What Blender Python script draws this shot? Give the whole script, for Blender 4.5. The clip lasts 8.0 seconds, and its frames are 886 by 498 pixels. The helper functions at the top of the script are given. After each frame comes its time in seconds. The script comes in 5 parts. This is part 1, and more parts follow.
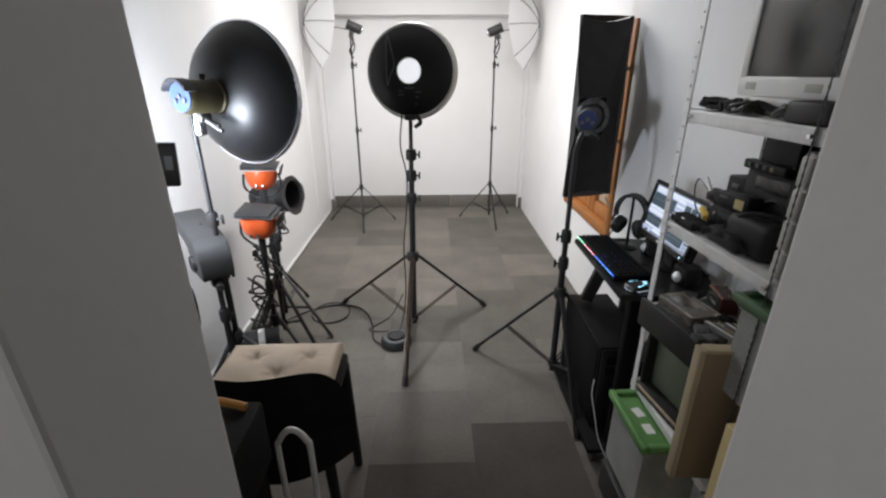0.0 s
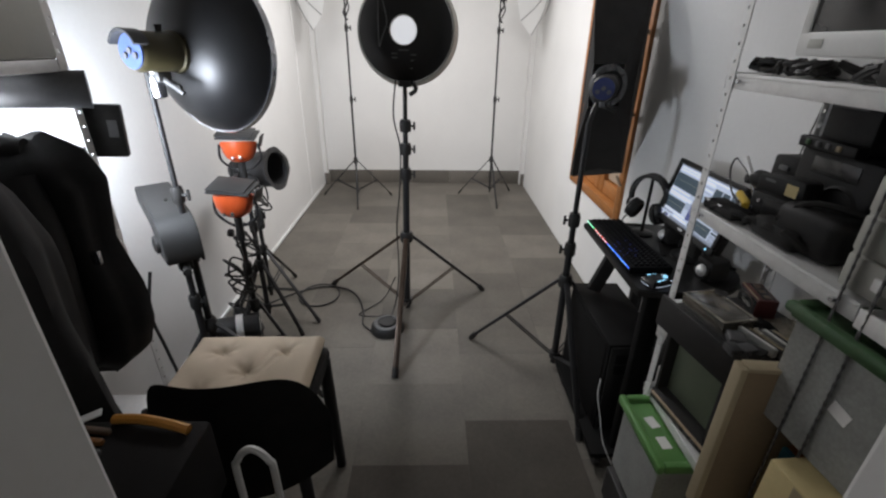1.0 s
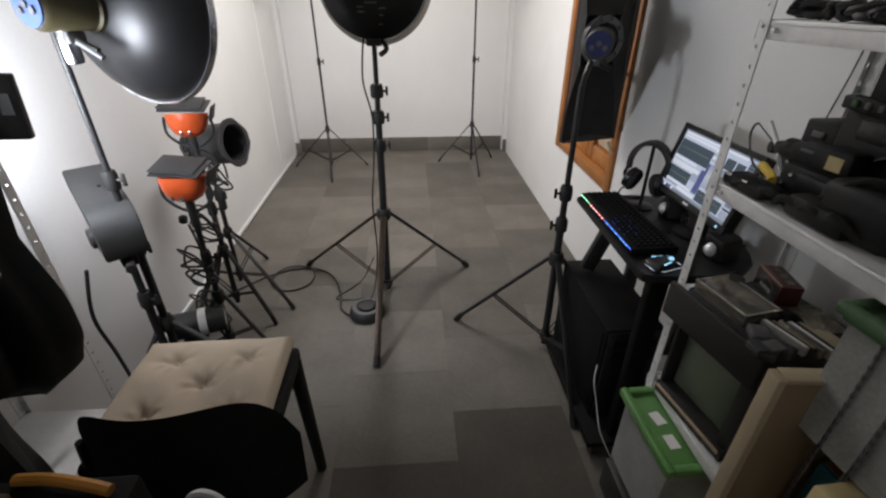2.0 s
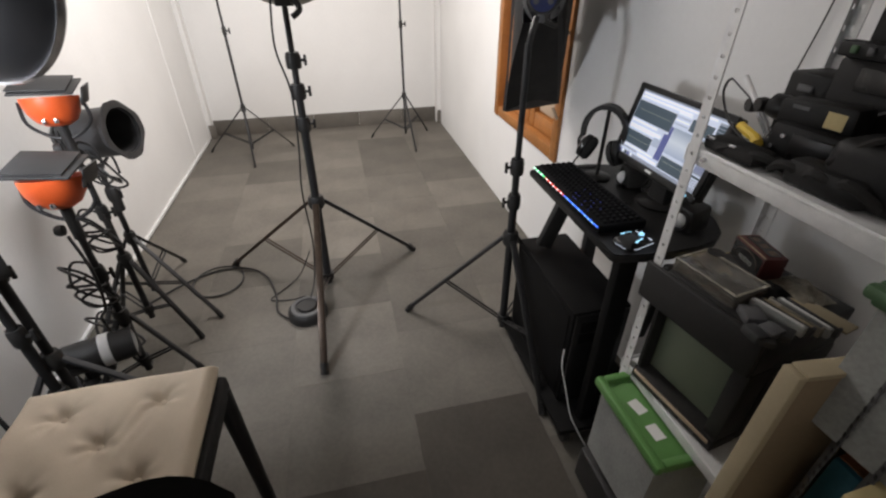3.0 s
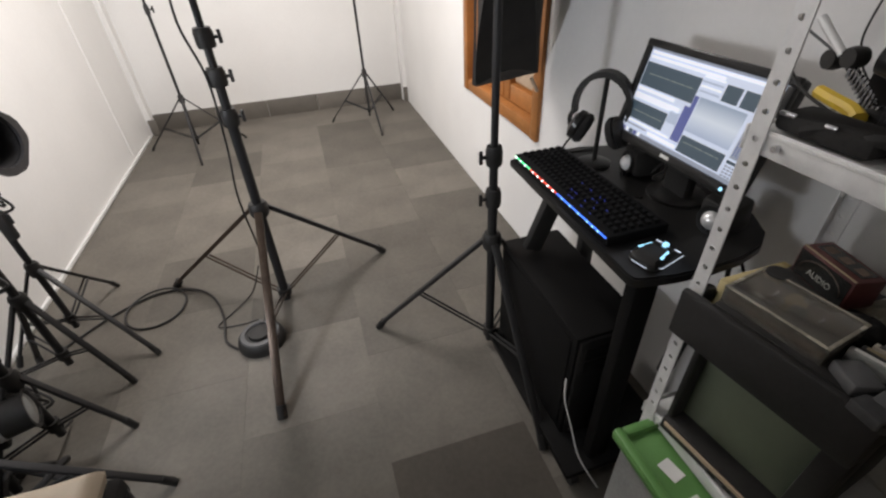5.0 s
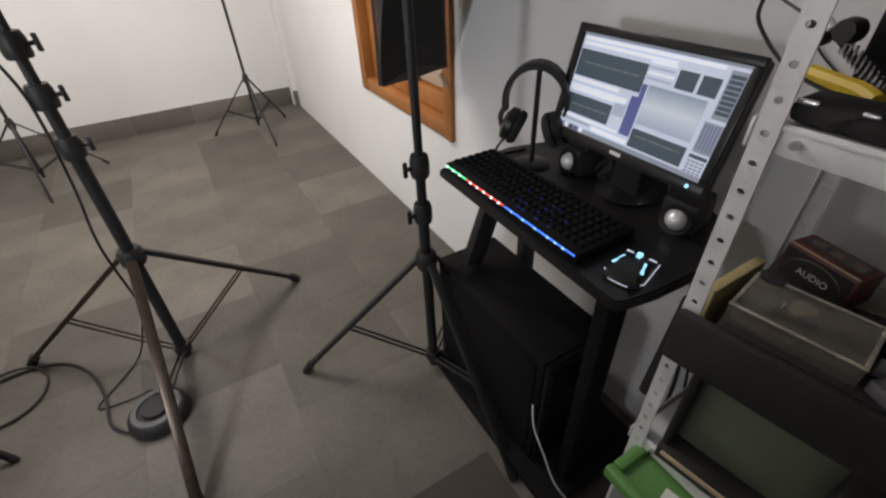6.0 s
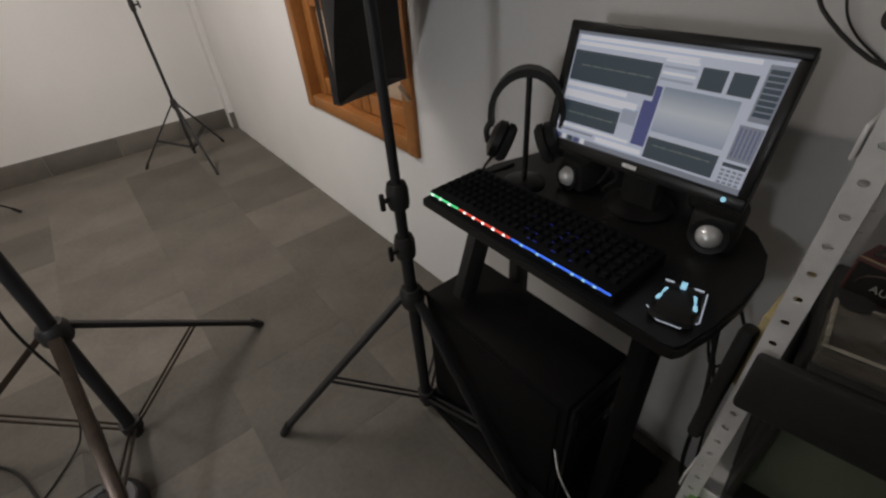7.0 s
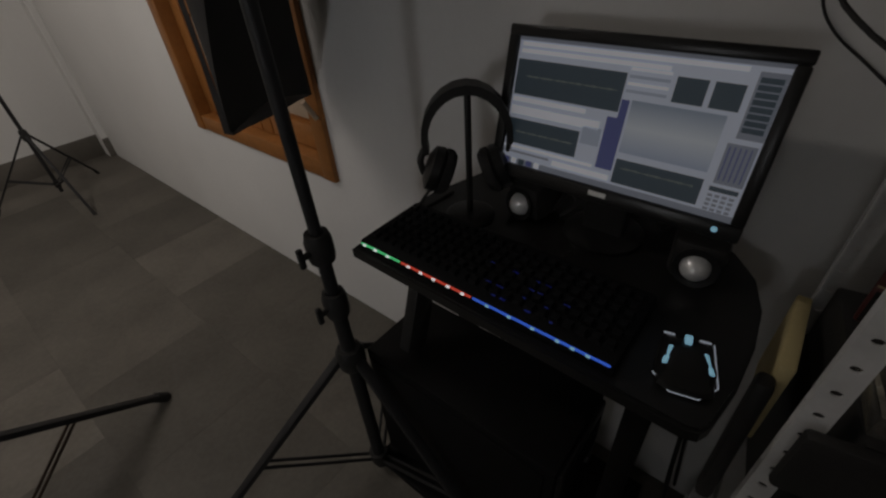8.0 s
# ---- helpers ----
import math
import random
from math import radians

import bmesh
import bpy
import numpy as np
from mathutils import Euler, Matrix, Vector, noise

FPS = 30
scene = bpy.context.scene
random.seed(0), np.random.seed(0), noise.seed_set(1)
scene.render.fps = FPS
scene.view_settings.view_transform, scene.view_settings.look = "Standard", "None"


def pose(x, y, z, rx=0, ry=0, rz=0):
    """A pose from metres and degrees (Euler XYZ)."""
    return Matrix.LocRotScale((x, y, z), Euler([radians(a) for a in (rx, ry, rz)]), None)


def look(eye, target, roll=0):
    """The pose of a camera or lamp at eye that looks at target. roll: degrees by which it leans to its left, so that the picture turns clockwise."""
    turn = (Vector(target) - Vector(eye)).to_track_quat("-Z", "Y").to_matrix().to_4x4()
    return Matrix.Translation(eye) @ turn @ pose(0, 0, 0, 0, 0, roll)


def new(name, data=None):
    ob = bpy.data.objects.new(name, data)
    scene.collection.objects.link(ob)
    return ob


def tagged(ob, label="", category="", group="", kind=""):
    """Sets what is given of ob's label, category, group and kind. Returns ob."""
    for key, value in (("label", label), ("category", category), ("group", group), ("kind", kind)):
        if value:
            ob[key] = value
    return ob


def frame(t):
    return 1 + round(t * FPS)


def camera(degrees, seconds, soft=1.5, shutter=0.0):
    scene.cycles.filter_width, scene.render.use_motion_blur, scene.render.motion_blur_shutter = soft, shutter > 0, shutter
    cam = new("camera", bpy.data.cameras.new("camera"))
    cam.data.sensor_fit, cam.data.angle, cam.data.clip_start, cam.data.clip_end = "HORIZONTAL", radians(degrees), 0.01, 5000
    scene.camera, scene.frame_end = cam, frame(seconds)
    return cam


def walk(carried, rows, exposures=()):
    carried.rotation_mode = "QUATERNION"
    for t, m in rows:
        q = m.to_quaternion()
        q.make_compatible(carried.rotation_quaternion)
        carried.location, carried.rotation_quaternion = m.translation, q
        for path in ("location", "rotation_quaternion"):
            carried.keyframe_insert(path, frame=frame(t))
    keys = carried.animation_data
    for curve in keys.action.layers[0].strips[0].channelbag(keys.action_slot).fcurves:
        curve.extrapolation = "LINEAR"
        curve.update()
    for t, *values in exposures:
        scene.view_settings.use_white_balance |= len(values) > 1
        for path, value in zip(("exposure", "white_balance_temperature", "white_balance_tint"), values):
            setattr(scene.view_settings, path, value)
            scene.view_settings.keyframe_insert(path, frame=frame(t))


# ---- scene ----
cam = camera(90.2, 8.0, soft=2.3)
PATH = [
    (0, (0.974, 2.18, 1.536), (1.021, 4.036, 0.792), -0.2),
    (0.5, (0.986, 2.273, 1.511), (1.034, 4.104, 0.706), 0.0),
    (1, (1.0, 2.375, 1.492), (1.048, 4.187, 0.645), 0.8),
    (1.2, (1.005, 2.413, 1.491), (1.018, 4.226, 0.649), 0.4),
    (2.3, (1.012, 2.621, 1.457), (1.224, 4.327, 0.434), 0.0),
    (2.5, (1.01, 2.665, 1.448), (1.288, 4.359, 0.422), -0.1),
    (3, (1.013, 2.745, 1.421), (1.391, 4.383, 0.336), -0.2),
    (3.5, (1.038, 2.84, 1.396), (1.38, 4.467, 0.283), -0.3),
    (4, (1.092, 2.937, 1.372), (1.463, 4.544, 0.241), -0.1),
    (4.5, (1.12, 2.975, 1.363), (1.461, 4.575, 0.211), -2.2),
    (6, (1.156, 3.238, 1.302), (1.943, 4.633, 0.104), -2.5),
    (6.5, (1.151, 3.32, 1.297), (2.067, 4.641, 0.107), -2.4),
    (7, (1.179, 3.414, 1.281), (2.134, 4.705, 0.088), -4.6),
    (7.5, (1.234, 3.517, 1.269), (2.316, 4.694, 0.067), -3.8),
    (8, (1.285, 3.572, 1.263), (2.474, 4.624, 0.046), -4.3),
]
walk(cam, [(t, look(eye, target, roll)) for t, eye, target, roll in PATH],
     exposures=[(0.0, -0.02, 6150, 12), (0.5, -0.18, 6150, 12), (1.0, -0.36, 6200, 12), (1.4, -0.42, 6250, 12), (2.3, -0.4, 6450, 14), (2.6, -0.33, 6500, 14), (3.2, 0.02, 6550, 14), (4.0, 0.07, 6550, 14), (5.0, 0.02, 6550, 14), (6.0, -0.24, 6600, 14), (6.5, -0.51, 6650, 14), (7.0, -0.99, 6800, 14), (7.5, -1.60, 6850, 14), (8.0, -2.24, 6850, 14)])

# ---- light ----
world = bpy.data.worlds.new("world")
scene.world = world
world.use_nodes = True
world.node_tree.nodes["Background"].inputs["Color"].default_value = (0.5, 0.55, 0.6, 1)
world.node_tree.nodes["Background"].inputs["Strength"].default_value = 0.05


def lamp(name, kind, energy, m, size=0.1, color=(1, 1, 1), size_y=0):
    d = bpy.data.lights.new(name, kind)
    d.energy, d.color = energy, color
    if kind == "AREA":
        d.size = size
        if size_y:
            d.shape, d.size_y = "RECTANGLE", size_y
    else:
        d.shadow_soft_size = size
    ob = new(name, d)
    ob.matrix_world = m
    return ob


# Assumed ceiling lamp, out of view, for the soft overhead light.
lamp("assumed_ceiling_light", "AREA", 42, pose(0.85, 5.75, 2.46), 0.12, (1, 0.97, 0.93), 1.2)
work = lamp("work_light_glow", "SPOT", 67, look((-0.06, 3.60, 1.25), (0.21, 4.22, 1.22)), 0.12, (0.88, 0.94, 1.0))
work.data.spot_size, work.data.spot_blend = radians(166), 0.7
disc = lamp("round_softbox_glow", "AREA", 13, look((0.883, 4.79, 1.545), (1.0, 7.0, 1.50)), 0.42, (1, 0.98, 0.95))
disc.data.shape = "DISK"
# Added fill without a fixture, brightens the door jambs from the hall side.
lamp("added_hall_fill", "AREA", 6.0, pose(0.25, 1.4, 2.40), 0.5, (1, 0.97, 0.93), 0.5)


# ---- materials ----
def mat(name, color, rough=0.5, metal=0.0, vary=0.12, scale=8.0, bump=0.0, grain=120.0, emit=None, power=0.0, alpha=1.0, transmission=0.0, per_object=0.0, spec=0.5):
    m = bpy.data.materials.new(name)
    m.use_nodes = True
    n, l = m.node_tree.nodes, m.node_tree.links
    b = n["Principled BSDF"]
    b.inputs["Roughness"].default_value, b.inputs["Metallic"].default_value = rough, metal
    b.inputs["Specular IOR Level"].default_value = spec
    b.inputs["Transmission Weight"].default_value = transmission
    b.inputs["Alpha"].default_value = alpha
    co = n.new("ShaderNodeTexCoord")
    big, fine = n.new("ShaderNodeTexNoise"), n.new("ShaderNodeTexNoise")
    big.inputs["Scale"].default_value, big.inputs["Detail"].default_value = scale, 6
    fine.inputs["Scale"].default_value, fine.inputs["Detail"].default_value = grain, 4
    mix, ramp = n.new("ShaderNodeMix"), n.new("ShaderNodeMapRange")
    ramp.inputs["From Min"].default_value, ramp.inputs["From Max"].default_value = 0.25, 0.75
    ramp.inputs["To Min"].default_value, ramp.inputs["To Max"].default_value = 1 - vary, 1 + vary
    l.new(co.outputs["Object"], big.inputs["Vector"])
    l.new(co.outputs["Object"], fine.inputs["Vector"])
    add = n.new("ShaderNodeMath")
    add.operation = "MULTIPLY_ADD"
    add.inputs[1].default_value = 0.3
    l.new(fine.outputs["Fac"], add.inputs[0])
    sub = n.new("ShaderNodeMath")
    sub.operation = "MULTIPLY"
    sub.inputs[1].default_value = 0.7
    l.new(big.outputs["Fac"], sub.inputs[0])
    l.new(sub.outputs[0], add.inputs[2])
    l.new(add.outputs[0], ramp.inputs["Value"])
    hsv = n.new("ShaderNodeHueSaturation")
    hsv.inputs["Color"].default_value = (*color, 1)
    val = ramp.outputs["Result"]
    if per_object:
        info, pm, mul = n.new("ShaderNodeObjectInfo"), n.new("ShaderNodeMapRange"), n.new("ShaderNodeMath")
        pm.inputs["To Min"].default_value, pm.inputs["To Max"].default_value = 1 - per_object, 1 + per_object
        l.new(info.outputs["Random"], pm.inputs["Value"])
        mul.operation = "MULTIPLY"
        l.new(pm.outputs["Result"], mul.inputs[0])
        l.new(val, mul.inputs[1])
        val = mul.outputs[0]
    l.new(val, hsv.inputs["Value"])
    l.new(hsv.outputs["Color"], b.inputs["Base Color"])
    rr = n.new("ShaderNodeMapRange")
    rr.inputs["To Min"].default_value, rr.inputs["To Max"].default_value = max(0.03, rough - 0.12), min(1, rough + 0.12)
    l.new(big.outputs["Fac"], rr.inputs["Value"])
    l.new(rr.outputs["Result"], b.inputs["Roughness"])
    if bump:
        bp = n.new("ShaderNodeBump")
        bp.inputs["Strength"].default_value, bp.inputs["Distance"].default_value = bump, 0.003
        l.new(add.outputs[0], bp.inputs["Height"])
        l.new(bp.outputs["Normal"], b.inputs["Normal"])
    if emit:
        b.inputs["Emission Color"].default_value, b.inputs["Emission Strength"].default_value = (*emit, 1), power
    return m


PLASTER = mat("white_plaster", (0.74, 0.73, 0.71), 0.85, vary=0.05, scale=2.5, bump=0.25, grain=60)
CEIL = mat("ceiling_paint", (0.8, 0.79, 0.77), 0.9, vary=0.03, scale=2)
TILE = mat("grey_floor_tile", (0.130, 0.118, 0.100), 0.60, vary=0.34, scale=3.5, bump=0.08, grain=70, per_object=0.20, spec=0.25)
SKIRT = mat("grey_skirting_tile", (0.135, 0.122, 0.105), 0.6, vary=0.25, scale=5, bump=0.06, per_object=0.12, spec=0.3)
GROUT = mat("grout", (0.125, 0.114, 0.098), 0.9, vary=0.15, scale=9)
BLACK = mat("black_plastic", (0.024, 0.023, 0.0220), 0.5, vary=0.4, scale=12, bump=0.05, spec=0.3)
GLOSS = mat("black_gloss", (0.014, 0.0137, 0.0135), 0.32, vary=0.2, scale=8, spec=0.3)
CLOTH = mat("black_cloth", (0.027, 0.026, 0.0255), 0.85, vary=0.4, scale=14, bump=0.5, grain=250, spec=0.2)
METAL = mat("black_stand_metal", (0.019, 0.0186, 0.0192), 0.5, metal=0.05, vary=0.3, scale=14, spec=0.35)
SATIN = mat("black_satin_dish", (0.02, 0.02, 0.021), 0.38, metal=0.5, vary=0.12, scale=3)
CHROME = mat("chrome", (0.6, 0.6, 0.62), 0.25, metal=1.0, vary=0.08)
STEEL = mat("galvanised_steel", (0.74, 0.74, 0.73), 0.45, metal=0.25, vary=0.12, scale=22, bump=0.08)
BRONZE = mat("worn_bronze_leg", (0.062, 0.043, 0.031), 0.38, metal=0.6, vary=0.3, scale=30)
GREY = mat("grey_metal", (0.10, 0.10, 0.102), 0.5, metal=0.2, vary=0.2, scale=9)
DGREY = mat("dark_grey_metal", (0.06, 0.06, 0.062), 0.5, metal=0.4, vary=0.25, scale=12)
OLIVE = mat("olive_strobe", (0.05, 0.042, 0.02), 0.4, metal=0.3, vary=0.15)
BLUEP = mat("pale_blue_panel", (0.055, 0.085, 0.21), 0.35, vary=0.2, scale=25)
NAVY = mat("navy_plastic", (0.02, 0.03, 0.10), 0.35, vary=0.2)
ORANGE = mat("orange_enamel", (0.60, 0.09, 0.02), 0.35, vary=0.12, scale=10)
CREAM = mat("cream_cotton", (0.55, 0.455, 0.345), 0.9, vary=0.10, scale=9, bump=0.4, grain=300)
WOOD = mat("orange_brown_wood", (0.34, 0.135, 0.035), 0.45, vary=0.35, scale=6, bump=0.15, grain=50)
PALEWOOD = mat("pale_wood", (0.46, 0.35, 0.25), 0.5, vary=0.2, scale=8, bump=0.1)
TAN = mat("tan_board", (0.34, 0.28, 0.18), 0.7, vary=0.12, scale=5, bump=0.15)
WHITE = mat("white_plastic", (0.72, 0.72, 0.70), 0.4, vary=0.06)
BEIGE = mat("grey_beige_plastic", (0.42, 0.42, 0.38), 0.45, vary=0.08)
FABRIC = mat("white_umbrella_cloth", (0.85, 0.85, 0.84), 0.9, vary=0.04, transmission=0.0)
FILM = mat("clear_film", (0.86, 0.82, 0.74), 0.16, vary=0.04, scale=30, transmission=0.93)
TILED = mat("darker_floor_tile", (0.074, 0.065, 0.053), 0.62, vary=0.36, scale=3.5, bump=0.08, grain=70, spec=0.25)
HAZE = mat("hazy_smoked_plastic", (0.48, 0.44, 0.36), 0.25, vary=0.5, scale=26, transmission=0.35)
DOOR = mat("dark_grey_enamel", (0.024, 0.0235, 0.0235), 0.55, vary=0.3, scale=14, bump=0.05)
HAMMER = mat("grey_hammered_paint", (0.028, 0.028, 0.0275), 0.55, vary=0.2, scale=16, bump=0.08)
GREEN = mat("green_plastic", (0.11, 0.26, 0.075), 0.38, vary=0.14, scale=10)
FROST = mat("frosted_plastic", (0.30, 0.305, 0.29), 0.35, vary=0.45, scale=6)
GLASSG = mat("green_grey_crt_glass", (0.28, 0.32, 0.23), 0.16, vary=0.06)
DARKGLASS = mat("dark_screen", (0.018, 0.018, 0.017), 0.25, vary=0.1)
YELLOW = mat("yellow_plastic", (0.62, 0.42, 0.03), 0.45, vary=0.15)
CARD = mat("yellowish_cardboard", (0.54, 0.44, 0.22), 0.8, vary=0.12, scale=8, bump=0.2)
RED = mat("dark_red_card", (0.07, 0.014, 0.012), 0.5, vary=0.35, scale=20)
PAPER = mat("white_paper", (0.75, 0.74, 0.72), 0.8, vary=0.05)
LEATHER = mat("black_leather", (0.017, 0.0165, 0.0165), 0.72, vary=0.4, scale=9, bump=0.35, grain=45, spec=0.25)
GEAR = mat("worn_black_gear", (0.0065, 0.0062, 0.006), 0.55, vary=0.5, scale=16, bump=0.08, spec=0.3)
DIMGREEN = mat("dull_green_plastic", (0.055, 0.115, 0.05), 0.42, vary=0.2, scale=10)
CRATE = mat("dark_brown_crate", (0.006, 0.005, 0.0045), 0.8, vary=0.5, scale=10, bump=0.2, spec=0.2)
BROWNJ = mat("brown_plush", (0.10, 0.07, 0.05), 0.9, vary=0.5, scale=30, bump=0.6)
AMBER = mat("amber_handle", (0.20, 0.085, 0.02), 0.45, vary=0.2)
HANDLE = mat("bright_amber_handle", (0.42, 0.19, 0.03), 0.45, vary=0.2)
FLAP = mat("orange_brown_print", (0.20, 0.075, 0.025), 0.6, vary=0.25, scale=18)
TEAL = mat("teal_card", (0.025, 0.12, 0.16), 0.6, vary=0.2)
SPEAKBALL = mat("silver_dome", (0.82, 0.82, 0.82), 0.3, metal=0.4, vary=0.05)
GLOWBULB = mat("lit_bulb", (1, 1, 1), 0.5, emit=(0.95, 0.98, 1.0), power=40)
TUBE = mat("lit_tube", (1, 1, 1), 0.5, emit=(1, 0.98, 0.95), power=6)
DIFF = mat("white_diffuser", (0.85, 0.85, 0.85), 0.8, vary=0.02, emit=(1, 1, 1), power=0.7)


def glow(name, color, power):
    return mat(name, tuple(c * 0.5 for c in color), 0.5, vary=0.02, emit=color, power=power)


LEDG, LEDR, LEDB = glow("led_green", (0.10, 1.0, 0.35), 1.5), glow("led_red", (1.0, 0.10, 0.06), 1.4), glow("led_blue", (0.05, 0.18, 1.0), 1.8)
LEDC, LEDW = glow("led_cyan", (0.35, 0.75, 1.0), 1.3), glow("led_white", (0.9, 0.95, 1.0), 3.0)
LEDM = glow("led_soft_white", (0.75, 0.85, 1.0), 0.7)
KEYCAP = mat("black_keycap", (0.008, 0.008, 0.0085), 0.6, vary=0.2, spec=0.1)
CASE = mat("matt_black_case", (0.006, 0.0057, 0.0055), 0.7, vary=0.35, scale=7, bump=0.06, spec=0.14)
KEYB = glow("key_blue", (0.05, 0.10, 0.9), 0.12)
SCREEN = glow("screen_pale", (0.62, 0.69, 0.82), 0.62)
SCRWHITE = glow("screen_white", (0.80, 0.85, 0.95), 0.75)
SCRGRAD = glow("screen_grey_blue", (0.45, 0.53, 0.66), 0.55)
SCRDARK = glow("screen_slate", (0.055, 0.085, 0.11), 0.6)
SCRNAVY = glow("screen_navy", (0.10, 0.12, 0.32), 0.6)
SCRMID = glow("screen_mid_grey", (0.30, 0.34, 0.42), 0.55)

SCRTRACE = glow("screen_faint_trace", (0.22, 0.26, 0.24), 0.5)
SCRBLEND = mat("screen_gradient", (0.2, 0.25, 0.3), 0.5, vary=0.02, emit=(1, 1, 1), power=0.55)
bn = SCRBLEND.node_tree
gc, gr, gs = bn.nodes.new("ShaderNodeTexCoord"), bn.nodes.new("ShaderNodeValToRGB"), bn.nodes.new("ShaderNodeSeparateXYZ")
bn.links.new(gc.outputs["Generated"], gs.inputs[0])
bn.links.new(gs.outputs["Z"], gr.inputs["Fac"])
bn.links.new(gr.outputs["Color"], bn.nodes["Principled BSDF"].inputs["Emission Color"])
for pos, col in ((0.0, (0.40, 0.48, 0.66)), (0.5, (0.82, 0.88, 0.95)), (1.0, (0.25, 0.32, 0.44))):
    e_ = gr.color_ramp.elements[0] if pos == 0 else (gr.color_ramp.elements[-1] if pos == 1.0 else gr.color_ramp.elements.new(pos))
    e_.position, e_.color = pos, (*col, 1)

# ---- building helpers ----
def V(*a):
    return Vector(a)


def thing(name, m, label, category, group="", kind=""):
    ob = new(name)
    ob.empty_display_size = 0.05
    ob.matrix_world = m if isinstance(m, Matrix) else pose(*m)
    return tagged(ob, label, category, group, kind)


def part(name, bm, material, parent=None, label="", smooth=True):
    me = bpy.data.meshes.new(name)
    bmesh.ops.recalc_face_normals(bm, faces=bm.faces)
    bm.to_mesh(me)
    bm.free()
    me.materials.append(material)
    if smooth:
        me.shade_smooth()
        me.set_sharp_from_angle(angle=radians(38))
    ob = new(name, me)
    if parent:
        ob.parent = parent
    if label:
        tagged(ob, label)
    return ob


def box(c, s, bevel=0.004, m=None, bm=None, seg=2):
    bm = bm or bmesh.new()
    t = bmesh.new()
    bmesh.ops.create_cube(t, size=1)
    bmesh.ops.scale(t, vec=s, verts=t.verts)
    if bevel:
        bmesh.ops.bevel(t, geom=t.edges[:], offset=min(bevel, min(s) * 0.45), segments=seg, affect="EDGES", profile=0.5)
    bmesh.ops.transform(t, matrix=Matrix.Translation(c) @ (m or Matrix()), verts=t.verts)
    return join(bm, t)


def join(bm, t):
    me = bpy.data.meshes.new("tmp")
    t.to_mesh(me)
    t.free()
    bm.from_mesh(me)
    bpy.data.meshes.remove(me)
    return bm


def rod(a, b, r, r2=None, bm=None, n=12):
    bm = bm or bmesh.new()
    a, b = Vector(a), Vector(b)
    t = bmesh.new()
    bmesh.ops.create_cone(t, cap_ends=True, segments=n, radius1=r, radius2=r if r2 is None else r2, depth=(b - a).length)
    turn = (b - a).to_track_quat("Z", "Y").to_matrix().to_4x4()
    bmesh.ops.transform(t, matrix=Matrix.Translation((a + b) / 2) @ turn, verts=t.verts)
    return join(bm, t)


def lathe(profile, m=None, n=40, bm=None):
    """profile: (radius, height) pairs, turned about z."""
    bm = bm or bmesh.new()
    t = bmesh.new()
    rings = []
    for r, z in profile:
        rings.append([t.verts.new((max(r, 1e-5) * math.cos(2 * math.pi * i / n), max(r, 1e-5) * math.sin(2 * math.pi * i / n), z)) for i in range(n)])
    for a, b in zip(rings, rings[1:]):
        for i in range(n):
            t.faces.new((a[i], a[(i + 1) % n], b[(i + 1) % n], b[i]))
    bmesh.ops.remove_doubles(t, verts=t.verts, dist=2e-5)
    if m:
        bmesh.ops.transform(t, matrix=m, verts=t.verts)
    return join(bm, t)


def tube(points, r, bm=None, n=8, smooth=6):
    """A cable or bent tube along a smooth line."""
    bm = bm or bmesh.new()
    p = [Vector(q) for q in points]
    line = []
    for i in range(len(p) - 1):
        a, b, c, d = p[max(i - 1, 0)], p[i], p[i + 1], p[min(i + 2, len(p) - 1)]
        for k in range(smooth):
            u = k / smooth
            line.append(0.5 * ((2 * b) + (c - a) * u + (2 * a - 5 * b + 4 * c - d) * u * u + (3 * b - a - 3 * c + d) * u ** 3))
    line.append(p[-1])
    rings = []
    side = None
    for i, q in enumerate(line):
        d = (line[min(i + 1, len(line) - 1)] - line[max(i - 1, 0)]).normalized()
        if side is None:
            side = d.orthogonal().normalized()
        side = (side - d * side.dot(d)).normalized()
        up = d.cross(side)
        rings.append([bm.verts.new(q + r * (math.cos(2 * math.pi * k / n) * side + math.sin(2 * math.pi * k / n) * up)) for k in range(n)])
    for a, b in zip(rings, rings[1:]):
        for k in range(n):
            bm.faces.new((a[k], a[(k + 1) % n], b[(k + 1) % n], b[k]))
    bm.faces.new(rings[0][::-1])
    bm.faces.new(rings[-1])
    return bm


def slab(outline, z0, z1, bevel=0.003):
    """A plate with the given outline."""
    bm = bmesh.new()
    f = bm.faces.new([bm.verts.new((x, y, z0)) for x, y in outline])
    r = bmesh.ops.extrude_face_region(bm, geom=[f])
    bmesh.ops.translate(bm, vec=(0, 0, z1 - z0), verts=[v for v in r["geom"] if isinstance(v, bmesh.types.BMVert)])
    if bevel:
        bmesh.ops.bevel(bm, geom=[e for e in bm.edges if abs(e.verts[0].co.z - e.verts[1].co.z) < 1e-6], offset=bevel, segments=2, affect="EDGES")
    return bm


def facing(eye, way, up=(0, 0, 1)):
    """A pose whose z axis points along way."""
    return Matrix.Translation(eye) @ Vector(way).to_track_quat("Z", "Y").to_matrix().to_4x4()


# ---- room ----
X0, X1, YB, YF, H = -0.24, 2.05, 7.42, 2.67, 2.56


def structure(name, bm, material, label, category):
    return tagged(part(name, bm, material, smooth=False), label, category, kind="structure")


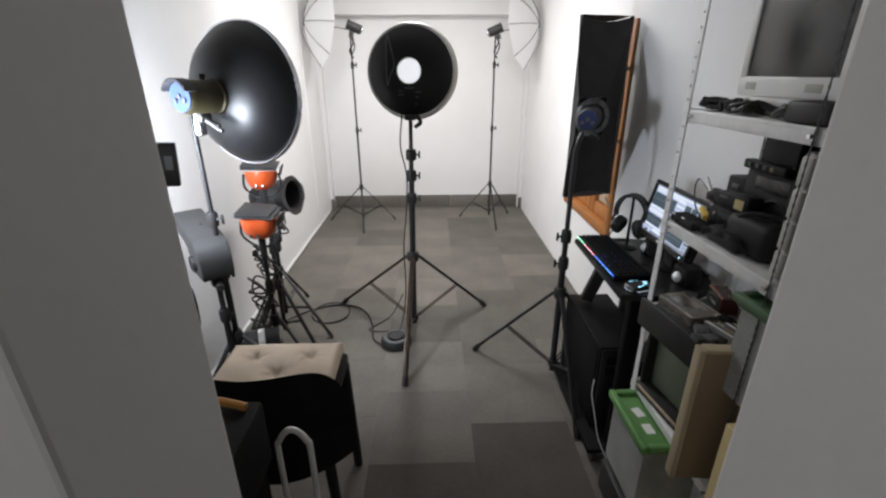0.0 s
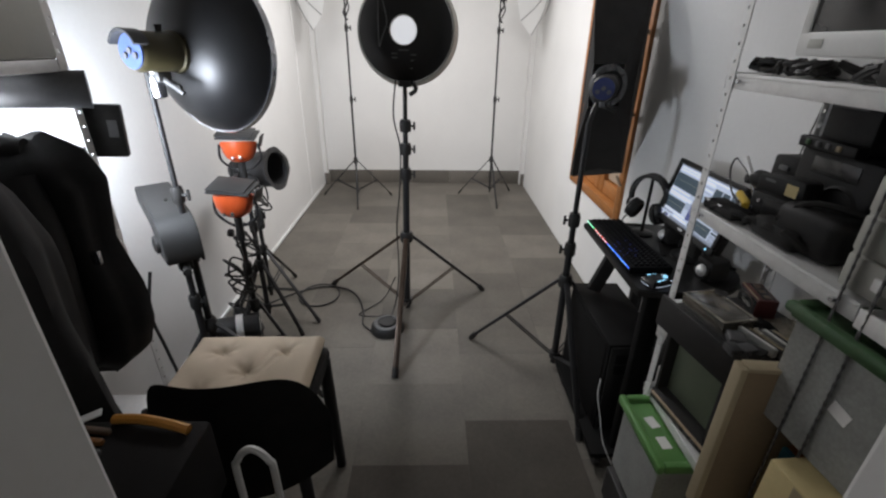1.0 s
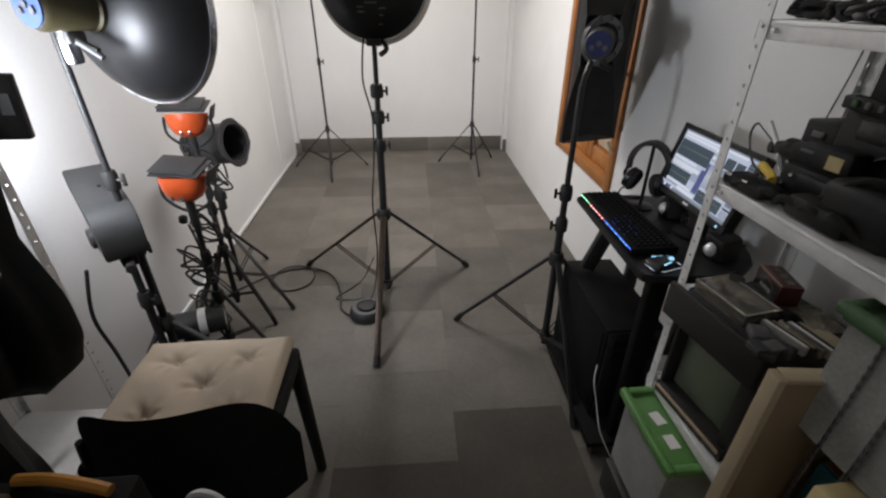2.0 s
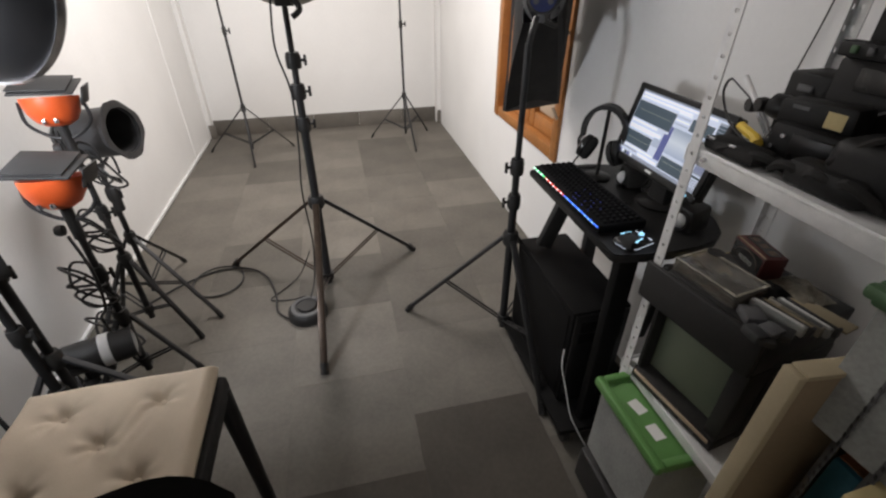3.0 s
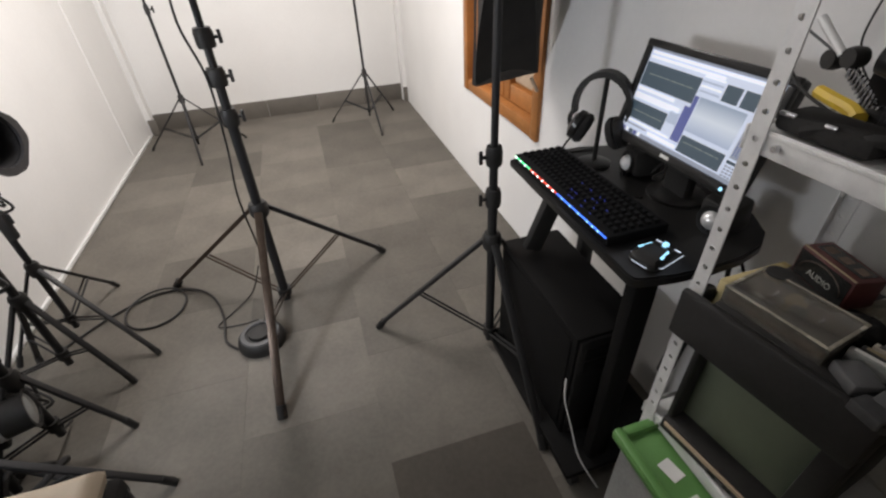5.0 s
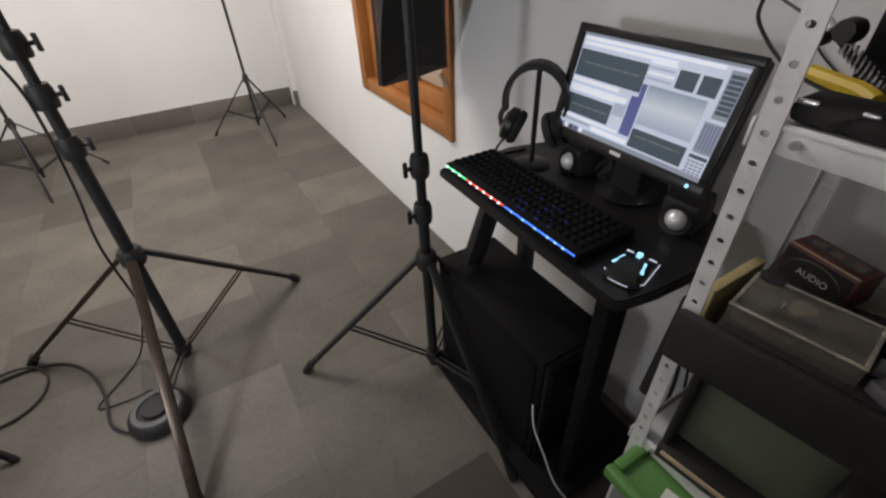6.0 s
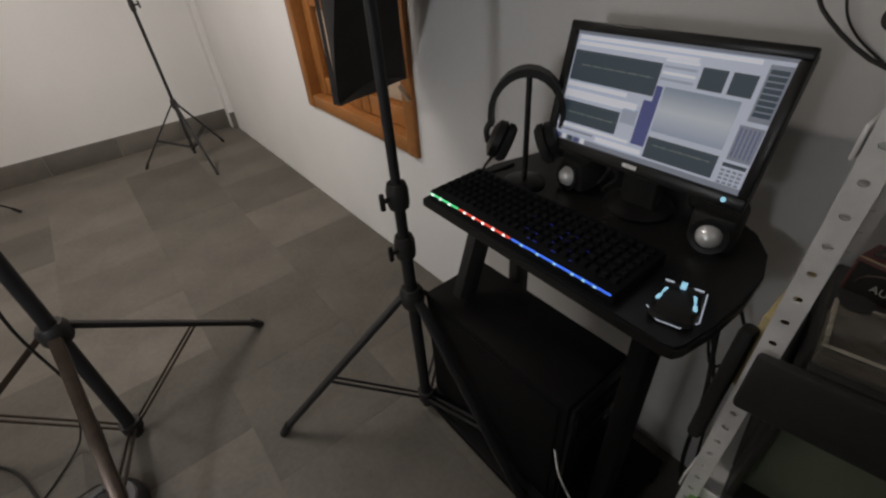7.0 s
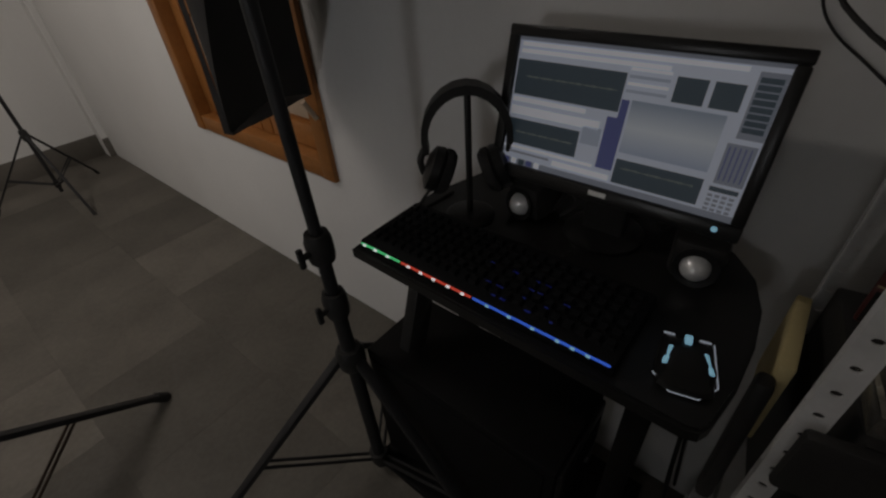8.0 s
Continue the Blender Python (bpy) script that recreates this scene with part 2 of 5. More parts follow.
structure("floor", box((0.9, 4.0, -0.0515), (3.4, 7.6, 0.10), 0), GROUT, "grey porcelain tile floor laid in staggered rows", "floor")
structure("wall_west", box((X0 - 0.06, 5.0, H / 2), (0.12, 5.2, H), 0), PLASTER, "white painted plaster wall with bright lamp light", "wall")
structure("wall_north", box((0.9, YB + 0.06, H / 2), (2.8, 0.12, H), 0), PLASTER, "white painted plaster end wall of the studio", "wall")
WY0, WY1, WZ0, WZ1 = 4.68, 5.61, 0.572, 1.79
east = box((X1 + 0.08, (YF + WY0) / 2 - 0.1, H / 2), (0.16, WY0 - YF + 0.2, H), 0)
box((X1 + 0.08, (YB + WY1) / 2, H / 2), (0.16, YB - WY1, H), 0, bm=east)
box((X1 + 0.08, (WY0 + WY1) / 2, WZ0 / 2), (0.16, WY1 - WY0, WZ0), 0, bm=east)
box((X1 + 0.08, (WY0 + WY1) / 2, (WZ1 + H) / 2), (0.16, WY1 - WY0, H - WZ1), 0, bm=east)
structure("wall_east", east, PLASTER, "off-white plaster wall with a shuttered wooden window", "wall")
south = box(((X0 + 0.664) / 2 - 0.06, YF - 0.092, H / 2), (0.664 - X0 + 0.12, 0.244, H), 0.006)
box(((X1 + 1.39) / 2 + 0.05, YF - 0.125, H / 2), (X1 - 1.39 + 0.1, 0.21, H), 0.006, bm=south)
box((1.027, YF - 0.115, (H + 2.1) / 2), (0.726, 0.20, H - 2.1), 0.004, bm=south)
structure("wall_south", south, PLASTER, "grey-white plaster wall with an open doorway", "wall")
structure("ceiling", box((0.9, 3.9, H + 0.05), (3.4, 7.6, 0.1), 0), CEIL, "plain white painted ceiling", "ceiling")
hall = box((-0.62, 1.4, H / 2), (0.12, 2.2, H), 0)
box((2.42, 1.4, H / 2), (0.12, 2.2, H), 0, bm=hall)
box((0.9, 0.30, H / 2), (3.2, 0.12, H), 0, bm=hall)
structure("wall_hall", hall, PLASTER, "plain white walls of the entrance hall", "wall")
pil = box((X0 + 0.02, YB - 0.05, H / 2), (0.04, 0.10, H), 0.003)
structure("pilaster_west", pil, PLASTER, "narrow white plaster corner pier", "pilaster")
structure("pilaster_east", box((X1 - 0.02, YB - 0.05, H / 2), (0.04, 0.10, H), 0.003), PLASTER, "narrow white plaster corner pier", "pilaster")
structure("beam", box((0.9, YB - 0.06, 2.32), (2.29, 0.12, 0.47), 0.006), PLASTER, "white plaster ceiling beam along the end wall", "beam")
structure("conduit", rod((X0 + 0.003, 6.75, 0.05), (X0 + 0.003, 6.75, 2.4), 0.005), PLASTER, "thin white cable conduit on the plaster wall", "conduit")

base = thing("baseboard", (0.9, YB, 0), "row of grey tile baseboard pieces", "baseboard", kind="structure")
xs = [X0 + 0.04, 0.30, 0.75, 1.20, 1.65, X1 - 0.04]
for a, b in zip(xs, xs[1:]):
    part("skirting_tile", box(((a + b) / 2 - 0.9, -0.006, 0.074), (b - a - 0.002, 0.012, 0.148), 0.002), SKIRT, base)
for sx, x in ((1, X0 + 0.045), (-1, X1 - 0.01)):
    part("skirting_tile", box((x - 0.9, -0.106, 0.068), (0.06, 0.012, 0.13), 0.002), SKIRT, base)
side = thing("baseboard_edge", (X0, 5.0, 0), "thin pale cove strip along the wall foot", "baseboard", kind="structure")
part("strip", box((0.008, -0.05, 0.012), (0.016, 4.6, 0.024), 0.006), WHITE, side)

# ---- window ----
win = thing("window_1", (X1, (WY0 + WY1) / 2, WZ0), "orange-brown wooden window with closed panelled shutters", "window", kind="structure")
wd, wh = WY1 - WY0, WZ1 - WZ0
fw = 0.062
for nm, c, s in (("frame_stile", (0.032, -wd / 2 + fw / 2, wh / 2), (0.10, fw, wh)), ("frame_stile", (0.032, wd / 2 - fw / 2, wh / 2), (0.10, fw, wh)),
                 ("frame_rail", (0.034, 0, fw / 2), (0.094, wd - 2 * fw, fw)), ("frame_rail", (0.034, 0, wh - fw / 2), (0.094, wd - 2 * fw, fw))):
    part(nm, box(c, s, 0.005), WOOD, win)
lw = (wd - 2 * fw) / 2
for sgn in (-1, 1):
    leaf = part("shutter", box((0.075, sgn * lw / 2, wh / 2), (0.02, lw - 0.004, wh - 2 * fw - 0.004), 0.002), WOOD, win, "panelled wooden shutter leaf")
    for c, s in (((0.05, sgn * (lw - 0.035), wh / 2), (0.032, 0.07, wh - 2 * fw - 0.006)), ((0.05, sgn * 0.036, wh / 2), (0.032, 0.066, wh - 2 * fw - 0.006))):
        part("stile", box(c, s, 0.004), WOOD, leaf)
    for z in (fw + 0.045, wh * 0.40, wh * 0.68, wh - fw - 0.04):
        part("rail", box((0.051, sgn * lw / 2, z), (0.03, lw - 0.145, 0.08), 0.004), WOOD, leaf)
    for z0, z1 in ((fw + 0.09, wh * 0.40 - 0.045), (wh * 0.40 + 0.045, wh * 0.68 - 0.045), (wh * 0.68 + 0.045, wh - fw - 0.085)):
        part("panel", box((0.062, sgn * lw / 2, (z0 + z1) / 2), (0.016, lw - 0.17, z1 - z0 - 0.012), 0.008), PALEWOOD, leaf, "paler raised wooden panel")
for z in (0.25, 0.62, 1.0):
    part("hinge", rod((-0.022, -wd / 2 + 0.012, z - 0.03), (-0.055, -wd / 2 + 0.012, z + 0.03), 0.008), PALEWOOD, win)

# ---- lights of the room ----
# housing and tube of the assumed ceiling lamp, which stays out of view
tl = thing("assumed_ceiling_lamp", (0.85, 5.75, 2.53), "assumed white ceiling lamp with a long glowing tube, out of view", "ceiling lamp")
part("housing", box((0, 0, 0.012), (0.12, 1.25, 0.034), 0.006), WHITE, tl)
part("tube", rod((0, -0.58, -0.02), (0, 0.58, -0.02), 0.014), TUBE, tl, "glowing white tube")


# ---- light stands ----
def stand(x, y, feet, hub, top, r=0.013, low=0.10, knobs=(), legmat=None, name="light_stand", label="black telescopic light stand with spread tripod legs", lean=(0, 0), strut=True, kd=1):
    s = thing(name, (x, y, 0), label, "light stand", "studio light stands")
    up = lambda z: (lean[0] * z, lean[1] * z, z)
    cuts = [low - 0.05] + list(knobs) + [top]
    rr = r
    for a, b in zip(cuts, cuts[1:]):
        part("tube", rod(up(a), up(b + (0.03 if b != top else 0)), rr, n=14), METAL, s)
        rr *= 0.84
    part("hub", lathe([(0, -0.03), (r * 1.7, -0.03), (r * 2.0, -0.018), (r * 2.0, 0.018), (r * 1.6, 0.03), (0, 0.03)], Matrix.Translation(up(hub)), 16), BLACK, s)
    part("lower_collar", lathe([(0, -0.018), (r * 1.6, -0.018), (r * 1.6, 0.018), (0, 0.018)], Matrix.Translation(up(low)), 14), BLACK, s)
    for z in knobs:
        col = part("collar", lathe([(0, -0.03), (r * 1.45, -0.03), (r * 1.6, -0.02), (r * 1.6, 0.015), (r * 1.35, 0.03), (0, 0.03)], Matrix.Translation(up(z)), 14), BLACK, s)
        a = Vector(up(z))
        k = rod(a + V(kd * r, -0.002, 0), a + V(kd * (r + 0.022), -0.004, 0), 0.006, n=8)
        box(a + V(kd * (r + 0.027), -0.004, 0), (0.012, 0.010, 0.042), 0.004, bm=k)
        part("knob", k, BLACK, col)
    for i, (fx, fy) in enumerate(feet):
        f = V(fx - x, fy - y, 0.012)
        d = V(f.x, f.y, 0).normalized()
        h = Vector(up(hub)) + d * r * 1.7
        lm = legmat if legmat and i < 2 else METAL
        part("leg", box((f + h) / 2, (0.021 * r / 0.013, 0.012 * r / 0.013, (f - h).length), 0.004, (f - h).to_track_quat("Z", "Y").to_matrix().to_4x4()), lm, s)
        tip = f + (h - f).normalized() * 0.04
        part("rubber_foot", rod(f + V(0, 0, -0.010), tip, 0.012 * r / 0.013, n=10), BLACK, s)
        if strut:
            mid = h.lerp(f, 0.56)
            side = d.cross(V(0, 0, 1)) * 0.009
            for q in (-1, 1):
                part("strut", rod(mid + side * q, Vector(up(low)) + d * r * 1.4 + side * q, 0.0042, n=8), legmat or METAL, s)
    return s


stand(0.845, 4.72, [(0.818, 4.072), (0.332, 4.993), (1.335, 4.923)], 0.475, 1.33, 0.019, 0.045, (0.845, 0.98, 1.10), BRONZE, lean=(0.012, 0),
      label="heavy black light stand with one bronze-worn leg", name="light_stand")
stand(1.618, 4.16, [(1.214, 4.391), (1.612, 3.69), (2.0, 4.40)], 0.497, 1.21, 0.016, 0.075, (0.66, 0.80), label="black light stand beside the computer desk", kd=-1)
stand(0.235, 6.74, [(0.272, 6.466), (-0.154, 6.938), (0.56, 6.93)], 0.42, 1.88, 0.010, 0.12, (1.0, 1.6), label="slim black light stand against the end wall")
stand(1.60, 6.84, [(1.638, 6.512), (1.286, 7.005), (1.853, 7.095)], 0.42, 1.86, 0.010, 0.12, (1.0, 1.6), label="slim black light stand against the end wall")


# ---- round softbox on the centre stand ----
ring = thing("round_softbox", facing((0.868, 4.72, 1.54), (0.13, 1.0, -0.07)), "round black softbox with a lit white opening in its back", "softbox")
part("shell", lathe([(0.062, -0.045), (0.075, -0.05), (0.15, -0.035), (0.215, -0.01), (0.226, 0.0), (0.228, 0.012), (0.22, 0.012), (0.14, -0.02), (0.07, -0.035), (0.062, -0.045)], n=64), GLOSS, ring)
part("rim", lathe([(0.229, 0.004), (0.236, 0.006), (0.247, 0.045), (0.250, 0.062), (0.244, 0.066), (0.229, 0.02), (0.229, 0.004)], n=64), BEIGE, ring, "pale grey rim band")
part("diffuser", lathe([(0, 0.05), (0.234, 0.05), (0.234, 0.054), (0, 0.054)], n=64), DIFF, ring, "glowing white front diffuser")
part("inner_tube", lathe([(0.061, -0.046), (0.066, -0.047), (0.066, 0.0), (0.061, 0.0), (0.061, -0.046)], n=40), WHITE, ring, "white rim of the round opening")
part("inner_disc", lathe([(0, -0.036), (0.0605, -0.036), (0.0605, -0.030), (0, -0.030)], n=40), DIFF, ring, "bright white disc in the opening")
part("bracket", box((0, -0.235, -0.02), (0.06, 0.03, 0.05), 0.006), BLACK, ring)
for dx, dy, w in ((0.0, 0.085, 0.05), (-0.045, 0.105, 0.03), (-0.04, 0.13, 0.016), (0.045, 0.10, 0.03), (0.045, 0.118, 0.03), (-0.035, 0.165, 0.014)):
    part("printed_mark", box((dx, -dy, -0.0495 + 0.19 * max(0, math.hypot(dx, dy) - 0.075)), (w, 0.006, 0.002), 0.0), GREY, ring)
part("cable", tube([(0.12, 0.18, -0.02), (0.118, 0.04, -0.052), (0.115, -0.07, -0.052), (0.10, -0.03, -0.056), (0.075, 0.03, -0.062), (0.09, 0.10, -0.05), (0.115, 0.175, -0.02)], 0.003), GREY, ring)
part("tilt_handle", tube([(-0.035, -0.225, -0.02), (-0.055, -0.26, -0.03), (-0.025, -0.285, -0.03)], 0.011), BLACK, ring, "black plastic tilt lock handle")
tagged(part("power_cable", tube([(0.815, 4.71, 1.32), (0.80, 4.70, 1.15), (0.83, 4.70, 0.98), (0.82, 4.69, 0.75), (0.80, 4.68, 0.55), (0.80, 4.72, 0.25), (0.78, 4.66, 0.07), (0.76, 4.53, 0.05)], 0.004), BLACK), "thin black power cable down the stand", "cable")


# ---- beauty dish ----
def strobe(m, label, body_mat, back_mat, r=0.05, length=0.20, name="studio_strobe", hood=False):
    """A flash head whose front points along z, at the pose's origin."""
    s = thing(name, m, label, "studio flash", "flash heads")
    part("body", lathe([(0, -length), (r * 0.86, -length), (r, -length + 0.012), (r, -0.02), (r * 1.1, -0.015), (r * 1.1, 0), (0, 0)], n=28), body_mat, s)
    part("back_panel", lathe([(0, -length - 0.006), (r * 0.84, -length - 0.006), (r * 0.84, -length + 0.002), (0, -length + 0.002)], n=28), back_mat, s, "control panel at the back")
    for i in range(3):
        part("dial", lathe([(0, 0), (0.009, 0), (0.009, 0.010), (0, 0.010)], Matrix.Translation((-0.022 + 0.022 * i, -0.012 + 0.014 * (i % 2), -length - 0.012)), 12), GREY, s)
    part("bracket", box((0, -r - 0.014, -length * 0.45), (0.026, 0.03, 0.05), 0.006), GREY, s)
    part("grip", rod((0.0, -r - 0.02, -length * 0.45), (-0.055, -r - 0.045, -length * 0.35), 0.009, 0.007), BLACK, s)
    if hood:
        part("hood", slab([(math.cos(math.radians(q)) * (r + 0.004), math.sin(math.radians(q)) * (r + 0.004)) for q in range(20, 161, 10)] + [(math.cos(math.radians(q)) * (r - 0.006), math.sin(math.radians(q)) * (r - 0.006)) for q in range(160, 19, -10)], -length - 0.03, -length + 0.02, 0.002), DGREY, s, "dark hood over the control panel")
        part("knob", rod((0.0, r, -0.05), (0.0, r + 0.02, -0.05), 0.009, 0.012), BLACK, s)
    return s


DIRN = V(0.40, 0.91, -0.03).normalized()
DC = V(0.205, 4.11, 1.452)
dish = thing("beauty_dish", facing(DC, DIRN), "large black satin reflector dish, bowl side facing away", "reflector dish")
part("bowl", lathe([(0.055, -0.13), (0.09, -0.128), (0.18, -0.098), (0.235, -0.05), (0.273, 0.002), (0.277, 0.010), (0.269, 0.010), (0.23, -0.04), (0.175, -0.088), (0.09, -0.116), (0.055, -0.12), (0.055, -0.13)], n=72), SATIN, dish)
part("rim", lathe([(0.269, 0.004), (0.279, 0.0), (0.283, 0.018), (0.277, 0.028), (0.269, 0.024), (0.269, 0.004)], n=72), CHROME, dish, "bright rolled metal rim")
strobe(facing(DC - DIRN * 0.125 + V(-0.005, 0, -0.004), DIRN), "olive studio flash with a pale blue control back", OLIVE, BLUEP, 0.060, 0.15, hood=True)
ST = (0.075, 3.93)
stand(ST[0], ST[1], [(0.50, 3.95), (-0.14, 4.25), (-0.12, 3.62)], 0.42, 1.40, 0.0135, 0.10, (0.74, 0.98), label="black light stand carrying the large dish")
tagged(part("stand_clamp", box((ST[0] + 0.01, ST[1] + 0.02, 1.36), (0.04, 0.05, 0.10), 0.01), CHROME), "chrome tilt clamp under the flash head", "clamp")
lever = rod((ST[0] + 0.03, ST[1], 1.39), (ST[0] + 0.11, ST[1] - 0.01, 1.33), 0.011, 0.008)
tagged(part("clamp_lever", lever, GREY), "grey lever of the tilt clamp", "lever")

# ---- strip softbox by the window ----
SB = facing((1.867, 4.636, 1.335), (-0.25, 0.968, 0.0))
RO = 0.195
sb = thing("strip_softbox", SB, "tall black fabric strip softbox turned to the wall", "softbox")


def frustum(a, b, z0, z1, sag, shift=0.0):
    bm = bmesh.new()
    rows = []
    for i in range(9):
        u = i / 8
        w, h = a[0] + (b[0] - a[0]) * u, a[1] + (b[1] - a[1]) * u
        k = sag * math.sin(math.pi * u)
        loop = []
        for sx, sy in ((-1, -1), (1, -1), (1, 1), (-1, 1)):
            nx, ny = ((1, -1), (1, 1), (-1, 1), (-1, -1))[((-1, -1), (1, -1), (1, 1), (-1, 1)).index((sx, sy))]
            for q in range(6):
                v = q / 6
                px, py = sx + (nx - sx) * v, sy + (ny - sy) * v
                pull = 1 - 0.06 * math.sin(math.pi * v) * u
                loop.append(bm.verts.new((px * (w / 2 + k) * pull + shift * (1 - u), py * (h / 2 + k * 0.8) * pull, z0 + (z1 - z0) * u + 0.004 * math.sin(9 * v + 3 * u))))
        rows.append(loop)
    for r1, r2 in zip(rows, rows[1:]):
        for i in range(len(r1)):
            bm.faces.new((r1[i], r1[(i + 1) % len(r1)], r2[(i + 1) % len(r1)], r2[i]))
    return bm


# x across, y up the strip after the turn
up_axis = (SB.to_3x3().inverted() @ V(0, 0, 1))
tall = abs(up_axis.y) > 0.5
size = (0.29, 0.92) if tall else (0.92, 0.29)
part("cover", frustum((0.15, 0.17) if tall else (0.17, 0.15), size, -0.24, 0.0, 0.012, RO), CLOTH, sb)
part("lip", frustum((size[0] + 0.004, size[1] + 0.004), (size[0] + 0.004, size[1] + 0.004), -0.01, 0.02, 0.0), CLOTH, sb)
part("front_diffuser", box((0, 0, 0.005), (size[0] - 0.045, size[1] - 0.08, 0.004), 0), FABRIC, sb, "white front cloth")
speed = lathe([(0.062, -0.012), (0.085, -0.012), (0.085, 0.012), (0.062, 0.012), (0.062, -0.012)], Matrix.Translation((RO, 0, -0.25)), 36)
part("speed_ring", speed, GREY, sb, "grey metal speed ring")
for i in range(10):
    a = 2 * math.pi * i / 10
    part("bolt", rod((RO + 0.074 * math.cos(a), 0.074 * math.sin(a), -0.268), (RO + 0.074 * math.cos(a), 0.074 * math.sin(a), -0.25), 0.006, n=8), GREY, sb)
strobe(SB @ Matrix.Translation((RO, 0, -0.24)) @ pose(0, 0, 0, 0, -38), "dark navy studio flash behind the strip softbox", BLACK, NAVY, 0.05, 0.16)
tagged(part("tilt_bracket", tube([(1.619, 4.16, 1.20), (1.628, 4.168, 1.235), (1.655, 4.205, 1.277)], 0.011), METAL), "black tilt bracket between stand and flash", "bracket")


# ---- umbrellas at the end wall ----
def umbrella(m, label, r=0.42):
    u = thing("studio_umbrella", m, label, "umbrella", "white studio umbrellas")
    n, rings = 8, 7
    bm = bmesh.new()
    grid = []
    for i in range(1, rings + 1):
        f = i / rings
        row = []
        for k in range(n * 4):
            a = 2 * math.pi * k / (n * 4)
            sc = 1 - 0.07 * f * math.sin(math.pi * (k % 4) / 4)
            row.append(bm.verts.new((r * f * sc * math.cos(a), r * f * sc * math.sin(a), 0.17 * (1 - f * f) + 0.0)))
        grid.append(row)
    c = bm.verts.new((0, 0, 0.17))
    for k in range(n * 4):
        bm.faces.new((c, grid[0][k], grid[0][(k + 1) % (n * 4)]))
    for a, b in zip(grid, grid[1:]):
        for k in range(n * 4):
            bm.faces.new((a[k], a[(k + 1) % (n * 4)], b[(k + 1) % (n * 4)], b[k]))
    part("canopy", bm, UMB, u)
    for k in range(n):
        a = 2 * math.pi * k / n
        part("rib", tube([(r * f * math.cos(a), r * f * math.sin(a), 0.17 * (1 - f * f) + 0.004) for f in (0.02, 0.35, 0.7, 1.0)], 0.003, n=6, smooth=3), GREY, u)
    part("shaft", rod((0, 0, -0.30), (0, 0, 0.18), 0.004), GREY, u)
    return u


UMB = bpy.data.materials.new("umbrella_translucent")
UMB.use_nodes = True
nt = UMB.node_tree
dif, tra, mx = nt.nodes.new("ShaderNodeBsdfDiffuse"), nt.nodes.new("ShaderNodeBsdfTranslucent"), nt.nodes.new("ShaderNodeMixShader")
nz = nt.nodes.new("ShaderNodeTexNoise")
nz.inputs["Scale"].default_value = 5
rmp = nt.nodes.new("ShaderNodeMapRange")
rmp.inputs["To Min"].default_value, rmp.inputs["To Max"].default_value = 0.45, 0.6
nt.links.new(nz.outputs["Fac"], rmp.inputs["Value"])
dif.inputs["Color"].default_value = tra.inputs["Color"].default_value = (0.90, 0.90, 0.89, 1)
nt.links.new(rmp.outputs["Result"], mx.inputs["Fac"])
nt.links.new(dif.outputs[0], mx.inputs[1])
nt.links.new(tra.outputs[0], mx.inputs[2])
nt.links.new(mx.outputs[0], nt.nodes["Material Output"].inputs["Surface"])

umbrella(facing((-0.03, 6.82, 1.95), (-0.86, -0.48, 0.12)), "white translucent umbrella opened towards the side wall", 0.37)
umbrella(facing((1.85, 6.86, 1.93), (0.86, -0.48, 0.12)), "white translucent umbrella opened towards the window wall", 0.37)
strobe(facing((0.21, 6.74, 1.95), (-0.85, -0.1, 0.35)), "small black flash with silver band on the slim stand", BLACK, CHROME, 0.042, 0.14)
strobe(facing((1.66, 6.82, 1.93), (0.85, -0.1, 0.35)), "small black flash with silver band on the slim stand", BLACK, CHROME, 0.042, 0.14)
for x, y in ((0.235, 6.74), (1.60, 6.84)):
    bm = tube([(x + 0.01, y - 0.02, 1.88), (x + 0.03, y - 0.03, 1.80), (x - 0.01, y - 0.03, 1.72), (x + 0.02, y - 0.02, 1.66)], 0.008)
    tube([(x, y - 0.02, 1.85), (x + 0.04, y - 0.03, 1.77), (x + 0.01, y - 0.03, 1.69)], 0.006, bm)
    tagged(part("hanging_cable", bm, BLACK), "bunched black cable tied under the small flash", "cable")

# ---- old film lamps on the wall side ----


